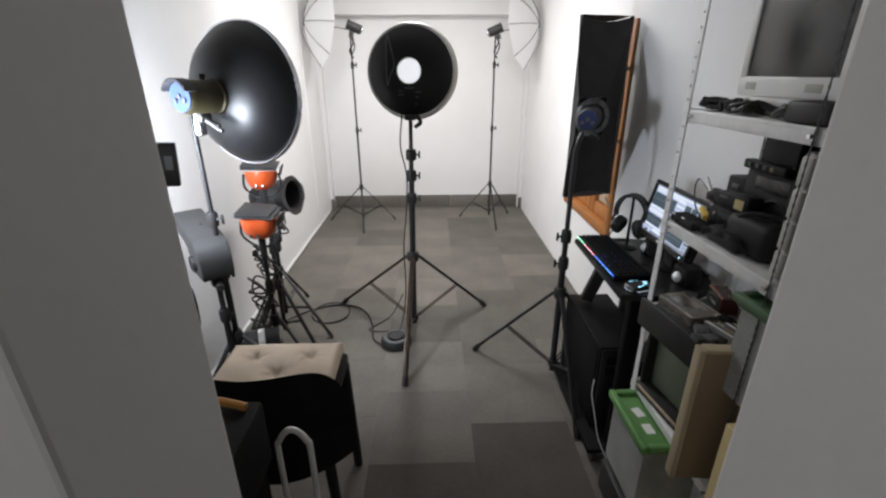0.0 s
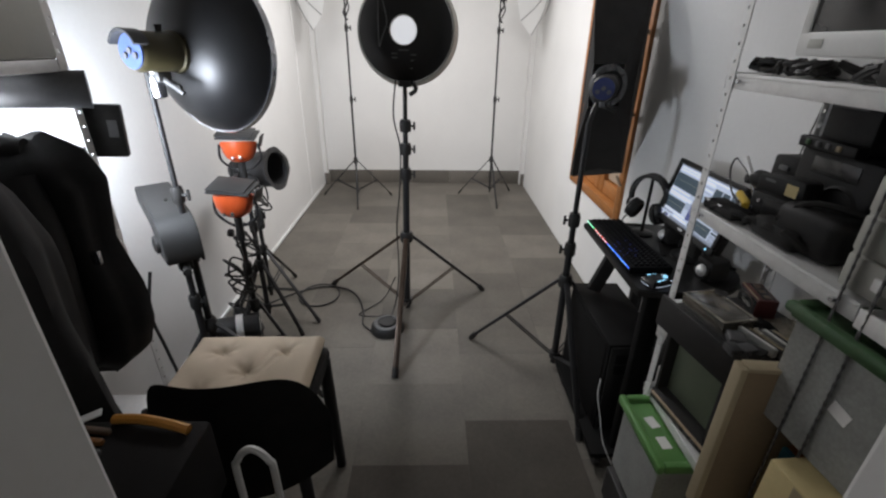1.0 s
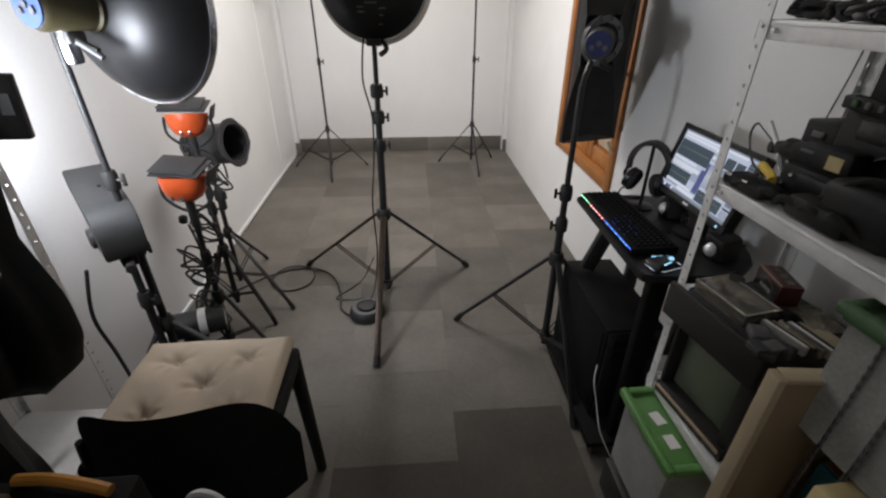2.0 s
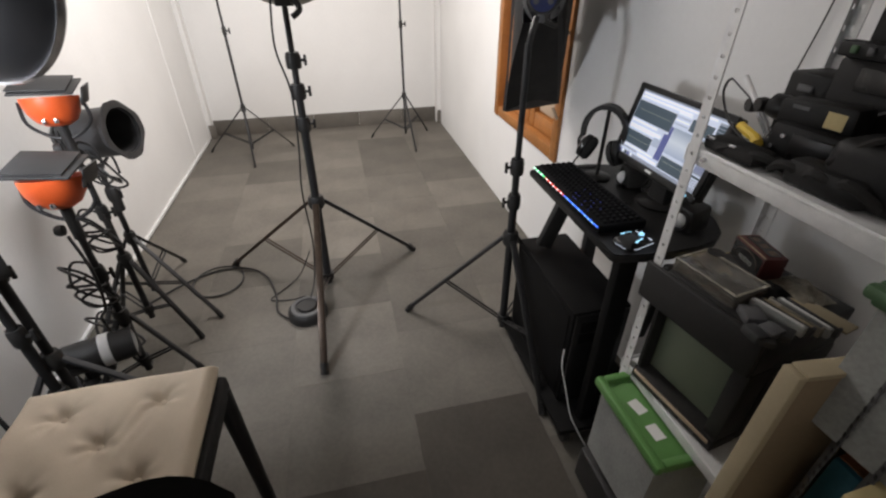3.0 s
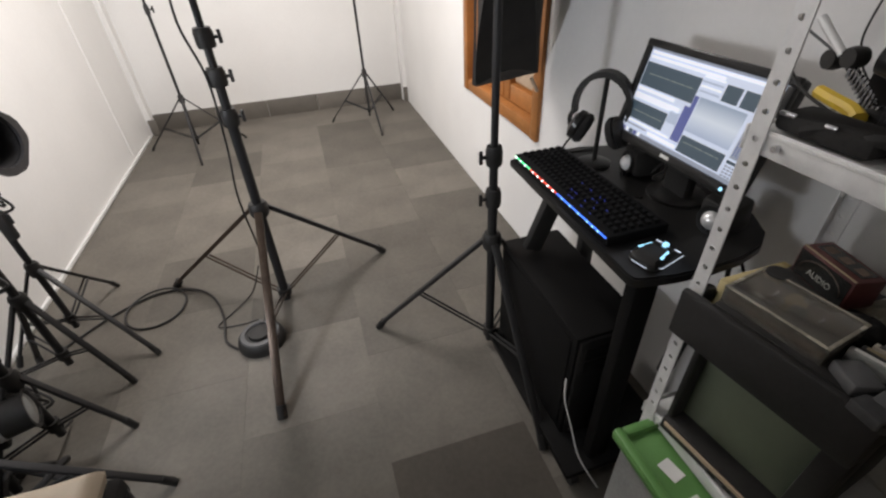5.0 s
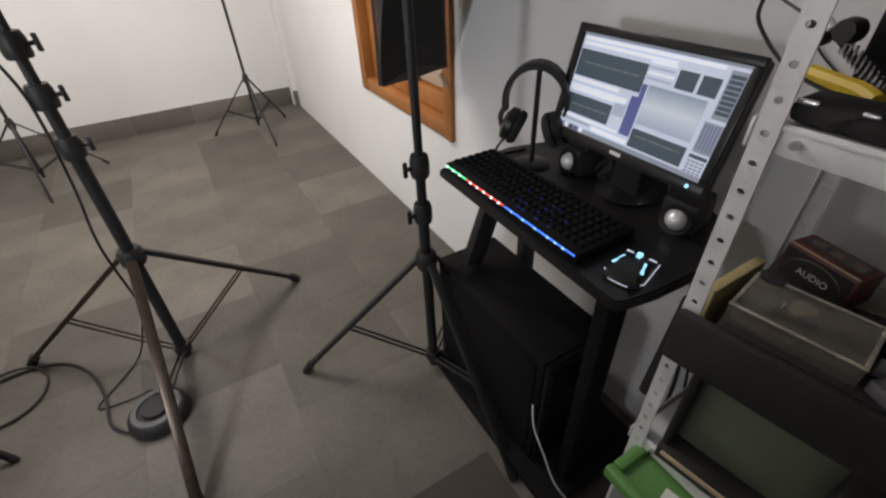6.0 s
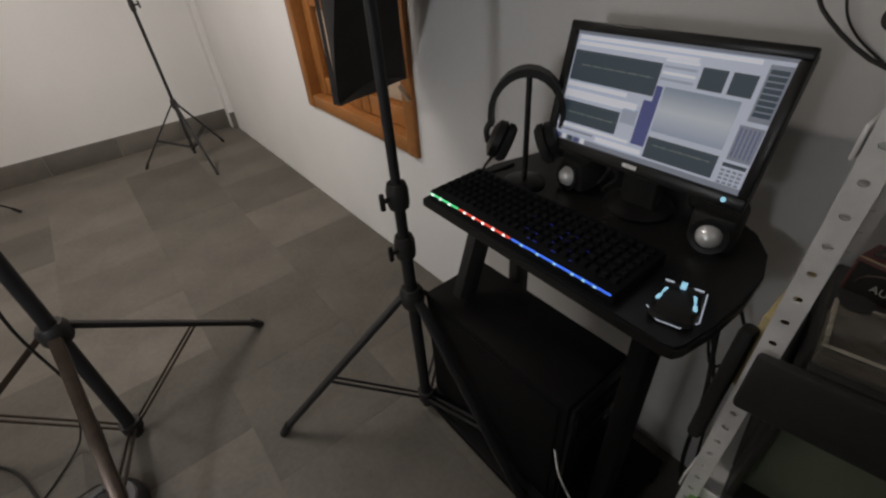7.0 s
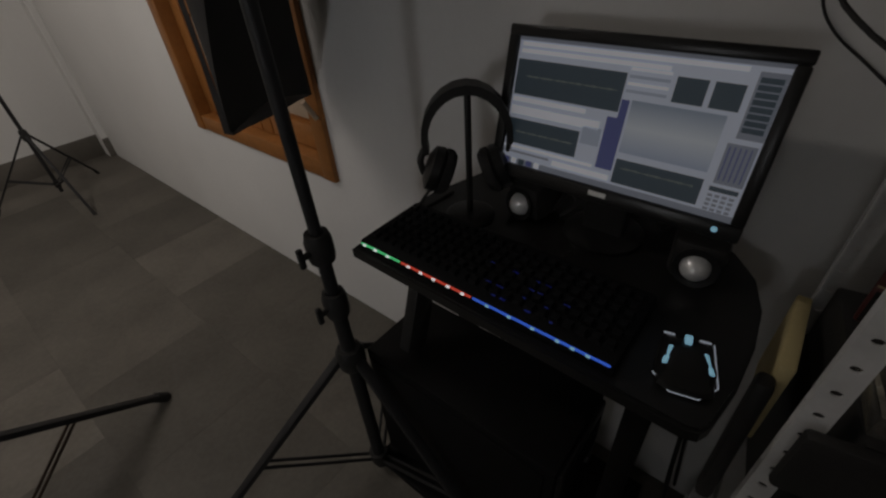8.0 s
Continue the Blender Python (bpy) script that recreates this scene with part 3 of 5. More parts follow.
def barn_lamp(x, y, z, yaw, label):
    """An orange open-face lamp with its barn doors open above, tilted down to the wall."""
    s = thing("film_lamp", pose(x, y, z, 0, 0, yaw) @ Matrix.Scale(1.03, 4), label, "film lamp", "orange film lamps")
    part("bowl", lathe([(0.0, -0.062), (0.03, -0.06), (0.055, -0.045), (0.072, -0.015), (0.078, 0.012), (0.08, 0.03), (0.074, 0.03), (0.068, -0.01), (0.05, -0.038), (0.0, -0.052)], pose(0, 0, 0, -12), 32), ORANGE, s)
    for q in (-1, 1):
        part("lug", box((q * 0.016, -0.064, -0.03), (0.012, 0.014, 0.016), 0.003), CHROME, s)
    part("barn_door", box((0.004, 0.0, 0.062), (0.17, 0.13, 0.007), 0.002, pose(0, 0, 0, 9, 3)), DOOR, s, "dark grey folded barn door")
    part("barn_door", box((-0.006, 0.004, 0.073), (0.155, 0.12, 0.006), 0.002, pose(0, 0, 0, 11, 4)), DOOR, s, "dark grey folded barn door")
    part("barn_door", box((0.095, 0.02, 0.028), (0.005, 0.08, 0.06), 0.0015, pose(0, 0, 0, 0, 18)), DOOR, s, "grey folded barn door")
    part("yoke", tube([(-0.085, 0, 0.02), (-0.088, 0, -0.05), (-0.03, 0, -0.10), (0.03, 0, -0.10), (0.088, 0, -0.05), (0.085, 0, 0.02)], 0.006), METAL, s)
    part("socket", rod((0, 0, -0.17), (0, 0, -0.06), 0.016), BLACK, s)
    part("knob", lathe([(0, 0), (0.016, 0), (0.018, 0.012), (0.014, 0.022), (0, 0.022)], facing((-0.02, -0.02, -0.13), (-1, -0.2, 0)), 14), BLACK, s)
    return s


barn_lamp(0.075, 4.51, 1.022, 8, "orange open-face film lamp with a raised grey barn door")
barn_lamp(0.158, 4.18, 0.866, -4, "orange open-face film lamp with a wide grey barn door")
stand(0.075, 4.51, [(0.28, 4.42), (-0.12, 4.66), (-0.10, 4.30)], 0.40, 0.92, 0.013, 0.14, (0.62,), label="black stand wound with cables under an orange lamp")
stand(0.158, 4.18, [(0.33, 4.21), (-0.06, 4.33), (0.02, 3.98)], 0.36, 0.74, 0.013, 0.14, (0.55,), label="black stand wound with cables under an orange lamp")
stand(-0.005, 4.78, [(0.343, 4.545), (0.05, 5.10), (-0.19, 4.66)], 0.36, 0.72, 0.012, 0.10, (0.58,), label="black stand carrying the round can lamp")

CAN = V(0.145, 4.745, 0.862)
CD = V(0.95, -0.25, 0.12).normalized()
can = thing("can_lamp", facing(CAN, CD) @ Matrix.Scale(1.3, 4), "dark metal can lamp with a square gel frame", "can lamp")
part("barrel", lathe([(0, -0.20), (0.045, -0.195), (0.062, -0.17), (0.068, -0.10), (0.074, -0.098), (0.074, 0), (0.066, 0), (0.06, -0.10), (0.05, -0.15), (0, -0.17)], n=36), DGREY, can)
part("reflector", lathe([(0, -0.13), (0.03, -0.125), (0.058, -0.09), (0.056, -0.09), (0.028, -0.12), (0, -0.125)], n=30), BLACK, can)
oct_ = []
for k in range(8):
    oct_.append((0.098 * math.cos(math.pi / 8 + k * math.pi / 4), 0.098 * math.sin(math.pi / 8 + k * math.pi / 4)))
fr = bmesh.new()
inner = [fr.verts.new((0.068 * math.cos(2 * math.pi * k / 32), 0.068 * math.sin(2 * math.pi * k / 32), 0.004)) for k in range(32)]
outer = []
for k in range(32):
    a = 2 * math.pi * k / 32
    m_ = max(abs(math.cos(a)), abs(math.sin(a)), (abs(math.cos(a)) + abs(math.sin(a))) / 1.30)
    outer.append(fr.verts.new((0.088 * math.cos(a) / m_, 0.088 * math.sin(a) / m_, 0.004)))
for k in range(32):
    fr.faces.new((inner[k], inner[(k + 1) % 32], outer[(k + 1) % 32], outer[k]))
ex = bmesh.ops.extrude_face_region(fr, geom=fr.faces[:])
bmesh.ops.translate(fr, vec=(0, 0, 0.008), verts=[v for v in ex["geom"] if isinstance(v, bmesh.types.BMVert)])
part("gel_frame", fr, DGREY, can, "grey cut-corner metal gel frame")
for k in range(4):
    part("cooling_fin", lathe([(0.068, 0), (0.073, 0), (0.073, 0.005), (0.068, 0.005), (0.068, 0)], Matrix.Translation((0, 0, -0.16 + 0.016 * k)), 30), BLACK, can)
tagged(part("lamp_yoke", tube([(0.03, 4.74, 0.80), (0.0, 4.75, 0.74), (-0.005, 4.78, 0.70), (0.02, 4.86, 0.74), (0.05, 4.90, 0.80)], 0.007), METAL), "black bent yoke of the can lamp", "yoke")
box_ = box((0.012, 4.77, 0.56), (0.035, 0.035, 0.12), 0.012)
tagged(part("inline_dimmer", box_, BLACK), "black inline dimmer box hanging on the stand", "dimmer")

# cables wound on the stands
for (x, y, z, r, n) in ((0.125, 4.16, 0.50, 0.05, 5), (0.05, 4.46, 0.55, 0.05, 5), (0.07, 4.25, 0.22, 0.06, 4), (0.09, 4.55, 0.78, 0.035, 3), (0.06, 4.70, 0.70, 0.04, 3)):
    pts = []
    for i in range(n * 6):
        a = i * math.pi / 3
        pts.append((x + r * math.cos(a) * (1 + 0.3 * math.sin(i * 1.7)), y + r * 0.6 * math.sin(a), z + 0.05 * math.sin(i * 0.9) + 0.06 * math.sin(a * 0.5)))
    tagged(part("wound_cable", tube(pts, 0.005, n=6, smooth=4), BLACK), "black cable wound loosely round a lamp stand", "cable")
tagged(part("hanging_cable", tube([(0.15, 4.14, 0.72), (0.19, 4.10, 0.60), (0.16, 4.12, 0.45), (0.10, 4.17, 0.35), (0.14, 4.18, 0.12), (0.11, 4.30, 0.01)], 0.005), BLACK), "black cable hanging from an orange lamp", "cable")

# grey box lamp
gb = thing("box_lamp", pose(0.050, 3.905, 0.745, 0, 0, -50), "grey sheet-metal box lamp with a bent, rounded nose", "box lamp")
out = [(-0.285, 0.215), (-0.285, 0.155), (-0.10, 0.105), (-0.075, 0.03), (-0.055, 0.0), (0.062, 0.0), (0.070, 0.02)]
for k in range(7):
    a = math.radians(k * 13)
    out.append((-0.02 + 0.092 * math.cos(a), 0.075 + 0.095 * math.sin(a)))
out.append((-0.03, 0.174))
shell = slab(out, -0.062, 0.062, 0.004)
bmesh.ops.transform(shell, matrix=Matrix.Rotation(math.pi / 2, 4, "X"), verts=shell.verts)
part("housing", shell, HAMMER, gb)
part("end_cap", box((-0.287, 0, 0.186), (0.004, 0.105, 0.05), 0.001), BEIGE, gb, "pale lamp window in the end")
part("side_plate", lathe([(0, 0), (0.034, 0), (0.034, 0.012), (0.022, 0.016), (0, 0.016)], facing((-0.03, -0.062, 0.055), (0, -1, 0)), 24), BLACK, gb)
part("screw", rod((-0.12, 0.01, 0.187), (-0.117, 0.01, 0.194), 0.006, n=8), BLACK, gb)
part("clamp", box((0.02, 0, -0.02), (0.04, 0.05, 0.06), 0.01), BLACK, gb)
part("clamp_knob", rod((0.03, 0, -0.03), (0.085, -0.01, -0.035), 0.012, 0.016), BLACK, gb)
part("clamp_knob", rod((0.01, 0, -0.03), (-0.055, -0.01, -0.025), 0.010, 0.014), BLACK, gb)
stand(0.06, 3.895, [(0.22, 3.765), (-0.15, 3.815), (0.02, 4.135)], 0.30, 0.74, 0.014, 0.08, (0.55,), label="black stand carrying the grey box lamp")
tagged(part("lamp_cable", tube([(-0.03, 3.82, 0.72), (-0.06, 3.80, 0.55), (-0.04, 3.80, 0.38), (0.02, 3.74, 0.25), (0.0, 3.72, 0.02)], 0.006), BLACK), "black cable of the grey box lamp", "cable")

# black flash lying low
FD = V(0.80, 0.30, -0.02).normalized()
fl = thing("low_flash", facing((0.185, 4.14, 0.275), FD), "black studio flash with a white band and frosted glass", "studio flash")
part("body", lathe([(0, -0.22), (0.045, -0.218), (0.055, -0.20), (0.056, -0.005), (0.062, -0.003), (0.062, 0.0), (0.052, 0.0), (0.05, -0.02), (0, -0.02)], n=32), BLACK, fl)
part("band", lathe([(0.0565, -0.10), (0.058, -0.10), (0.058, -0.07), (0.0565, -0.07), (0.0565, -0.10)], n=32), PAPER, fl, "white paper band")
part("glass", lathe([(0, 0.002), (0.03, 0.0), (0.05, -0.006), (0.05, -0.012), (0, -0.012)], n=32), FROST, fl, "frosted glass front")
part("bracket", box((0, -0.06, -0.12), (0.06, 0.05, 0.08), 0.012), BLACK, fl)
stand(0.03, 4.08, [(0.26, 4.02), (-0.14, 4.16), (-0.02, 3.90)], 0.16, 0.25, 0.012, 0.05, (), label="low black floor stand under the flash", strut=False)
tagged(part("cable_bundle", tube([(0.05, 4.02, 0.06), (0.15, 3.98, 0.10), (0.22, 4.05, 0.12), (0.16, 4.10, 0.05), (0.05, 4.08, 0.09), (0.10, 3.96, 0.05), (0.24, 4.00, 0.03)], 0.010), BLACK), "bundle of thick black cable on the floor", "cable")

# floor cable and pedal
coil = [(-0.05, 4.70, 0.008), (0.10, 4.86, 0.008), (0.26, 4.95, 0.008), (0.42, 4.93, 0.008), (0.52, 4.83, 0.008), (0.58, 4.66, 0.008), (0.60, 4.52, 0.008), (0.67, 4.44, 0.012), (0.70, 4.45, 0.02)]
tagged(part("floor_cable", tube(coil, 0.005), BLACK), "black mains cable snaking over the tiles", "cable")
loop = [(0.275 + 0.125 * math.cos(a), 4.845 + 0.13 * math.sin(a), 0.010 + 0.004 * math.sin(a)) for a in [2 * math.pi * k / 14 for k in range(15)]]
tagged(part("cable_loop", tube(loop, 0.005), BLACK), "loop of black cable on the tiles", "cable")
tagged(part("thin_cable", tube([(0.78, 4.70, 0.22), (0.70, 4.78, 0.03), (0.62, 4.70, 0.006), (0.56, 4.62, 0.006), (0.66, 4.60, 0.006), (0.73, 4.58, 0.03), (0.75, 4.52, 0.06)], 0.003), BLACK), "thin black lead beside the stand", "cable")
pd = thing("foot_dimmer", (0.745, 4.475, 0), "round black foot dimmer with a grey ring", "foot switch")
part("base", lathe([(0, 0), (0.092, 0), (0.094, 0.01), (0.09, 0.034), (0.078, 0.046), (0, 0.046)], n=40), BLACK, pd)
part("ring", lathe([(0.055, 0.0465), (0.077, 0.0465), (0.074, 0.052), (0.058, 0.053), (0.055, 0.0465)], n=40), GREY, pd, "worn grey ring")
part("button", lathe([(0, 0.046), (0.045, 0.046), (0.042, 0.058), (0, 0.060)], n=30), BLACK, pd)

# ---- chair with cushion ----
ch = thing("chair", (0.415, 3.46, 0), "black chair with a low curved fabric back", "chair")
part("seat", box((0, 0, 0.482), (0.44, 0.40, 0.056), 0.014), CLOTH, ch)
for sx in (-1, 1):
    part("leg", rod((sx * 0.20, 0.17, 0.48), (sx * 0.235, 0.125, 0.0), 0.025, 0.018, n=12), METAL, ch)
    part("leg", rod((sx * 0.20, -0.17, 0.48), (sx * 0.225 + 0.02, -0.24, 0.0), 0.020, 0.016, n=12), METAL, ch)
    part("back_post", rod((sx * 0.20, -0.18, 0.48), (sx * 0.20 + 0.03, -0.195, 0.60), 0.011), METAL, ch)
bk = bmesh.new()
cols = []
for i in range(25):
    u = i / 24
    a = (u - 0.5) * 2
    x = 0.065 + a * 0.245
    yb = -0.285 + 0.085 * a * a
    top = 0.742 - 0.17 * abs(a) ** 6.0 + 0.008 * math.sin(3 * a)
    bot = 0.37 + 0.05 * a * a
    cols.append([bk.verts.new((x, yb + 0.02 * (k / 8), bot + (top - bot) * k / 8)) for k in range(9)])
for a, b in zip(cols, cols[1:]):
    for k in range(8):
        bk.faces.new((a[k], b[k], b[k + 1], a[k + 1]))
bmesh.ops.solidify(bk, geom=bk.faces[:], thickness=0.022)
part("backrest", bk, CLOTH, ch)

cu = thing("seat_cushion", pose(0.418, 3.462, 0.511, 0, 0, 0.8), "cream tufted cotton cushion with button dimples", "cushion")
cb = bmesh.new()
N = 60
W2, D2, TH = 0.21, 0.182, 0.062
tufts = [(-0.10, 0.095), (0.105, 0.095), (0.005, 0.0), (-0.10, -0.10), (0.105, -0.10)]
gridv = {}
for s_ in (1, -1):
    for i in range(N + 1):
        for j in range(N + 1):
            a, b = 2 * i / N - 1, 2 * j / N - 1
            if s_ < 0 and (i in (0, N) or j in (0, N)):
                gridv[(s_, i, j)] = gridv[(1, i, j)]
                continue
            x, y = a * W2, b * D2
            edge = max(abs(a), abs(b))
            z = TH / 2 * (1 - max(0, (edge - 0.90) / 0.10) ** 2 * 0.85)
            if s_ > 0:
                z += 0.006 * (1 - a * a) * (1 - b * b)
                for tx, ty in tufts:
                    d = math.hypot(x - tx, y - ty)
                    z -= 0.020 * math.exp(-(d / 0.017) ** 2) + 0.013 * math.exp(-(d / 0.05) ** 2)
                    z += 0.0035 * math.cos(6 * math.atan2(y - ty, x - tx) + tx * 40) * math.exp(-((d - 0.03) / 0.02) ** 2)
                z += 0.004 * noise.noise(V(x * 14 + y * 6, y * 9, 0.3)) + 0.003 * math.sin((x * 0.9 - y * 0.35) * 210) * math.exp(-(((x - 0.06) / 0.03) ** 2 + ((y - 0.02) / 0.07) ** 2))
            gridv[(s_, i, j)] = cb.verts.new((x, y, TH / 2 + s_ * z))
    for i in range(N):
        for j in range(N):
            cb.faces.new((gridv[(s_, i, j)], gridv[(s_, i + 1, j)], gridv[(s_, i + 1, j + 1)], gridv[(s_, i, j + 1)]))
part("cover", cb, CREAM, cu)
for tx, ty in tufts:
    part("button", lathe([(0, 0.004), (0.006, 0.002), (0.007, 0), (0, 0)], Matrix.Translation((tx, ty, TH - 0.022)), 10), CREAM, cu)

# ---- near rack on the wall side ----
sr = thing("wall_rack", (0.0, 3.155, 0), "slotted steel rack draped with dark bags", "rack")


def punched(o, u, v, n, w, length, step, hole, th=0.0025):
    """A steel strip from o, w wide along u and long along v, with a row of oval holes through it."""
    bm = bmesh.new()
    o, u, v, n = Vector(o), Vector(u), Vector(v), Vector(n) * th
    cells = int(length / step)
    step = length / cells
    ring = [(-1, -1), (0, -1), (1, -1), (1, 0), (1, 1), (0, 1), (-1, 1), (-1, 0)]
    for c in range(cells):
        mid = o + u * (w / 2) + v * (step * (c + 0.5))
        rows = []
        for side in (0, 1):
            rim = [bm.verts.new(mid + u * (a * w / 2) + v * (b * step / 2) + n * side) for a, b in ring]
            eye = []
            for a, b in ring:
                k = 0.72 if a and b else 1.0
                eye.append(bm.verts.new(mid + u * (a * k * hole[0] / 2) + v * (b * k * hole[1] / 2) + n * side))
            for i in range(8):
                j = (i + 1) % 8
                bm.faces.new((rim[i], rim[j], eye[j], eye[i]))
            rows.append((rim, eye))
        (r0, e0), (r1, e1) = rows
        for i in range(8):
            j = (i + 1) % 8
            bm.faces.new((e0[i], e0[j], e1[j], e1[i]))
            if i in (2, 3, 6, 7):
                bm.faces.new((r0[i], r0[j], r1[j], r1[i]))
    bmesh.ops.remove_doubles(bm, verts=bm.verts, dist=1e-5)
    return bm


def slotted(parent, x, y, z0, z1, fx, fy, name="post", step=0.036, w=0.026):
    """A slotted angle upright: two thin plates with rows of punched holes."""
    p = part(name, punched((x, y, z0), (0, fy, 0), (0, 0, 1), (fx, 0, 0), w, z1 - z0, step, (0.010, 0.008)), STEEL, parent, "galvanised slotted angle post", smooth=False)
    part("flange", punched((x + fx * 0.003, y, z0), (fx, 0, 0), (0, 0, 1), (0, fy, 0), w * 0.55, z1 - z0, step, (0.005, 0.011)), STEEL, p, smooth=False)
    return p


slotted(sr, 0.09, 0.43, 0.0, 1.95, -1, -1)
slotted(sr, -0.20, 0.43, 0.0, 1.95, 1, -1)
slotted(sr, 0.09, -0.42, 0.0, 1.95, -1, 1)
slotted(sr, -0.20, -0.42, 0.0, 1.95, 1, 1)
for z in (0.35, 1.43, 1.80):
    part("shelf", box((-0.055, 0, z), (0.285, 0.85, 0.028), 0.003), STEEL, sr, "grey steel shelf")
bx = thing("grey_box", (-0.03, 3.46, 1.445), "grey equipment case on the upper rack shelf", "case")
part("body", box((0, 0, 0.10), (0.24, 0.22, 0.20), 0.008), BEIGE, bx)
part("lid", box((0, 0, 0.21), (0.25, 0.23, 0.02), 0.005), BEIGE, bx)
bg = thing("black_bag", (-0.02, 3.05, 1.445), "black fabric bag on the upper rack shelf", "bag")
part("body", box((0, 0, 0.16), (0.30, 0.42, 0.30), 0.05, seg=3), CLOTH, bg)
bag2 = thing("black_case", (-0.04, 3.54, 1.822), "black case lying on the rack's top shelf", "case")
part("body", box((0, 0, 0.075), (0.26, 0.24, 0.15), 0.02), CLOTH, bag2)
part("handle", tube([(0.13, -0.05, 0.07), (0.155, -0.03, 0.075), (0.155, 0.03, 0.075), (0.13, 0.05, 0.07)], 0.006), CLOTH, bag2)
# lamp with a dark cylindrical shade
wl = thing("work_lamp", (-0.03, 3.40, 1.31), "lit work lamp with a dark cylinder shade", "work lamp")
part("shade", rod((-0.17, -0.02, 0.075), (0.15, 0.19, 0.062), 0.036, 0.046, n=24), DGREY, wl)
part("bulb", lathe([(0, -0.05), (0.03, -0.045), (0.045, -0.02), (0.05, 0.005), (0.038, 0.03), (0, 0.04)], n=24), GLOWBULB, wl, "glowing white bulb")
pn = thing("flat_power_unit", pose(0.066, 3.60, 1.195, 0, 4, 20), "flat black power unit hooked on the rack post", "power unit")
part("body", box((0.038, 0, 0.072), (0.10, 0.03, 0.138), 0.004), BLACK, pn)
part("label", box((0.065, -0.0165, 0.08), (0.022, 0.002, 0.045), 0.0), GREY, pn, "small grey label")
part("hook", box((-0.015, -0.01, 0.08), (0.02, 0.012, 0.10), 0.003), STEEL, pn)


def bulk(name, y, depth, x0, edge, label, seed):
    """A thick hanging garment: edge gives (height, far side x) from bottom to top, with folds down its sides."""
    bm = bmesh.new()
    rows, n, levels = [], 44, 30
    for i in range(levels + 1):
        z = edge[0][0] + (edge[-1][0] - edge[0][0]) * i / levels
        for (za, xa), (zb, xb) in zip(edge, edge[1:]):
            if za <= z <= zb:
                xr = xa + (xb - xa) * (z - za) / (zb - za)
                break
        close = min(1.0, 0.25 + 3.0 * math.sin(math.pi * i / levels))
        row = []
        for k in range(n):
            t = 2 * math.pi * k / n
            c, q = math.cos(t), math.sin(t)
            fold = 1 + 0.05 * math.sin(7 * t + seed + 2.0 * noise.noise(V(z * 3, seed, 0))) + 0.10 * noise.noise(V(c * 1.6, q * 1.6, z * 4 + seed))
            row.append(bm.verts.new(((x0 + xr) / 2 + (xr - x0) / 2 * abs(c) ** 0.7 * (1 if c > 0 else -1) * fold, y + depth * abs(q) ** 0.8 * (1 if q > 0 else -1) * fold * close, z + 0.02 * noise.noise(V(c * 2, q * 2, seed)))))
        rows.append(row)
    for r1, r2 in zip(rows, rows[1:]):
        for k in range(n):
            bm.faces.new((r1[k], r1[(k + 1) % n], r2[(k + 1) % n], r2[k]))
    bm.faces.new(rows[0][::-1])
    bm.faces.new(rows[-1])
    g = thing(name, (0, y, 0), label, "clothing")
    bmesh.ops.translate(bm, vec=(0, -y, 0), verts=bm.verts)
    part("body", bm, LEATHER, g)
    xm = edge[len(edge) // 2][1]
    top = edge[-1][0]
    part("sleeve", tube([(xm - 0.10, -depth * 0.9, top - 0.08), (xm - 0.07, -depth * 1.25, top - 0.22), (xm - 0.08, -depth * 1.3, top - 0.40), (xm - 0.10, -depth * 1.1, top - 0.56)], 0.042, n=12), LEATHER, g)
    part("collar", tube([(x0 + 0.06, -depth * 0.5, top - 0.01), (x0 + 0.16, -depth * 0.8, top + 0.0), (xm - 0.09, -depth * 0.4, top - 0.02)], 0.022, n=10), CLOTH, g)
    part("zip", tube([(xm - 0.16, -depth * 1.02, top - 0.05), (xm - 0.155, -depth * 1.1, top - 0.28), (xm - 0.16, -depth * 1.05, top - 0.5)], 0.003, n=6), CHROME, g, "bright metal zip")
    return g


bulk("dark_jacket", 3.40, 0.075, -0.20, ((0.64, 0.12), (0.70, 0.20), (0.78, 0.225), (0.90, 0.215), (1.03, 0.19), (1.18, 0.215), (1.25, 0.185), (1.29, 0.12)), "black jacket hanging in thick folds from the rack", 0.4)
bulk("dark_coat", 3.07, 0.10, -0.20, ((0.45, 0.26), (0.60, 0.33), (0.90, 0.33), (1.15, 0.32), (1.27, 0.28), (1.33, 0.20)), "black coat hanging in thick folds from the rack", 2.1)
tagged(part("chrome_buckle", box((0.205, 3.33, 1.02), (0.02, 0.012, 0.035), 0.004), CHROME), "chrome buckle on the hanging bag strap", "buckle")
tagged(part("white_folder", box((-0.06, 3.15, 0.62), (0.02, 0.30, 0.30), 0.002, pose(0, 0, 0, 40, 20)), PAPER), "white folder leaning on the rack", "folder")
# tool crate and folding trolley by the door
tc = thing("tool_crate", (0.38, 2.89, 0.64), "dark crate full of amber-handled tools", "crate")
part("tray", box((0, 0, 0.09), (0.38, 0.27, 0.18), 0.01), CRATE, tc)
for i, m_ in enumerate((BROWNJ, AMBER, GREY, BROWNJ, AMBER, BROWNJ)):
    part("tool_handle", box((-0.03 + 0.006 * (i % 3), 0.105 - 0.026 * i, 0.187), (0.10 - 0.008 * (i % 2), 0.011, 0.014), 0.004, pose(0, 0, 0, 0, 3, -6 + 3 * (i % 3))), m_, tc, "amber tool handle" if m_ is AMBER else "dull brown tool handle" if m_ is BROWNJ else "grey tool shank")
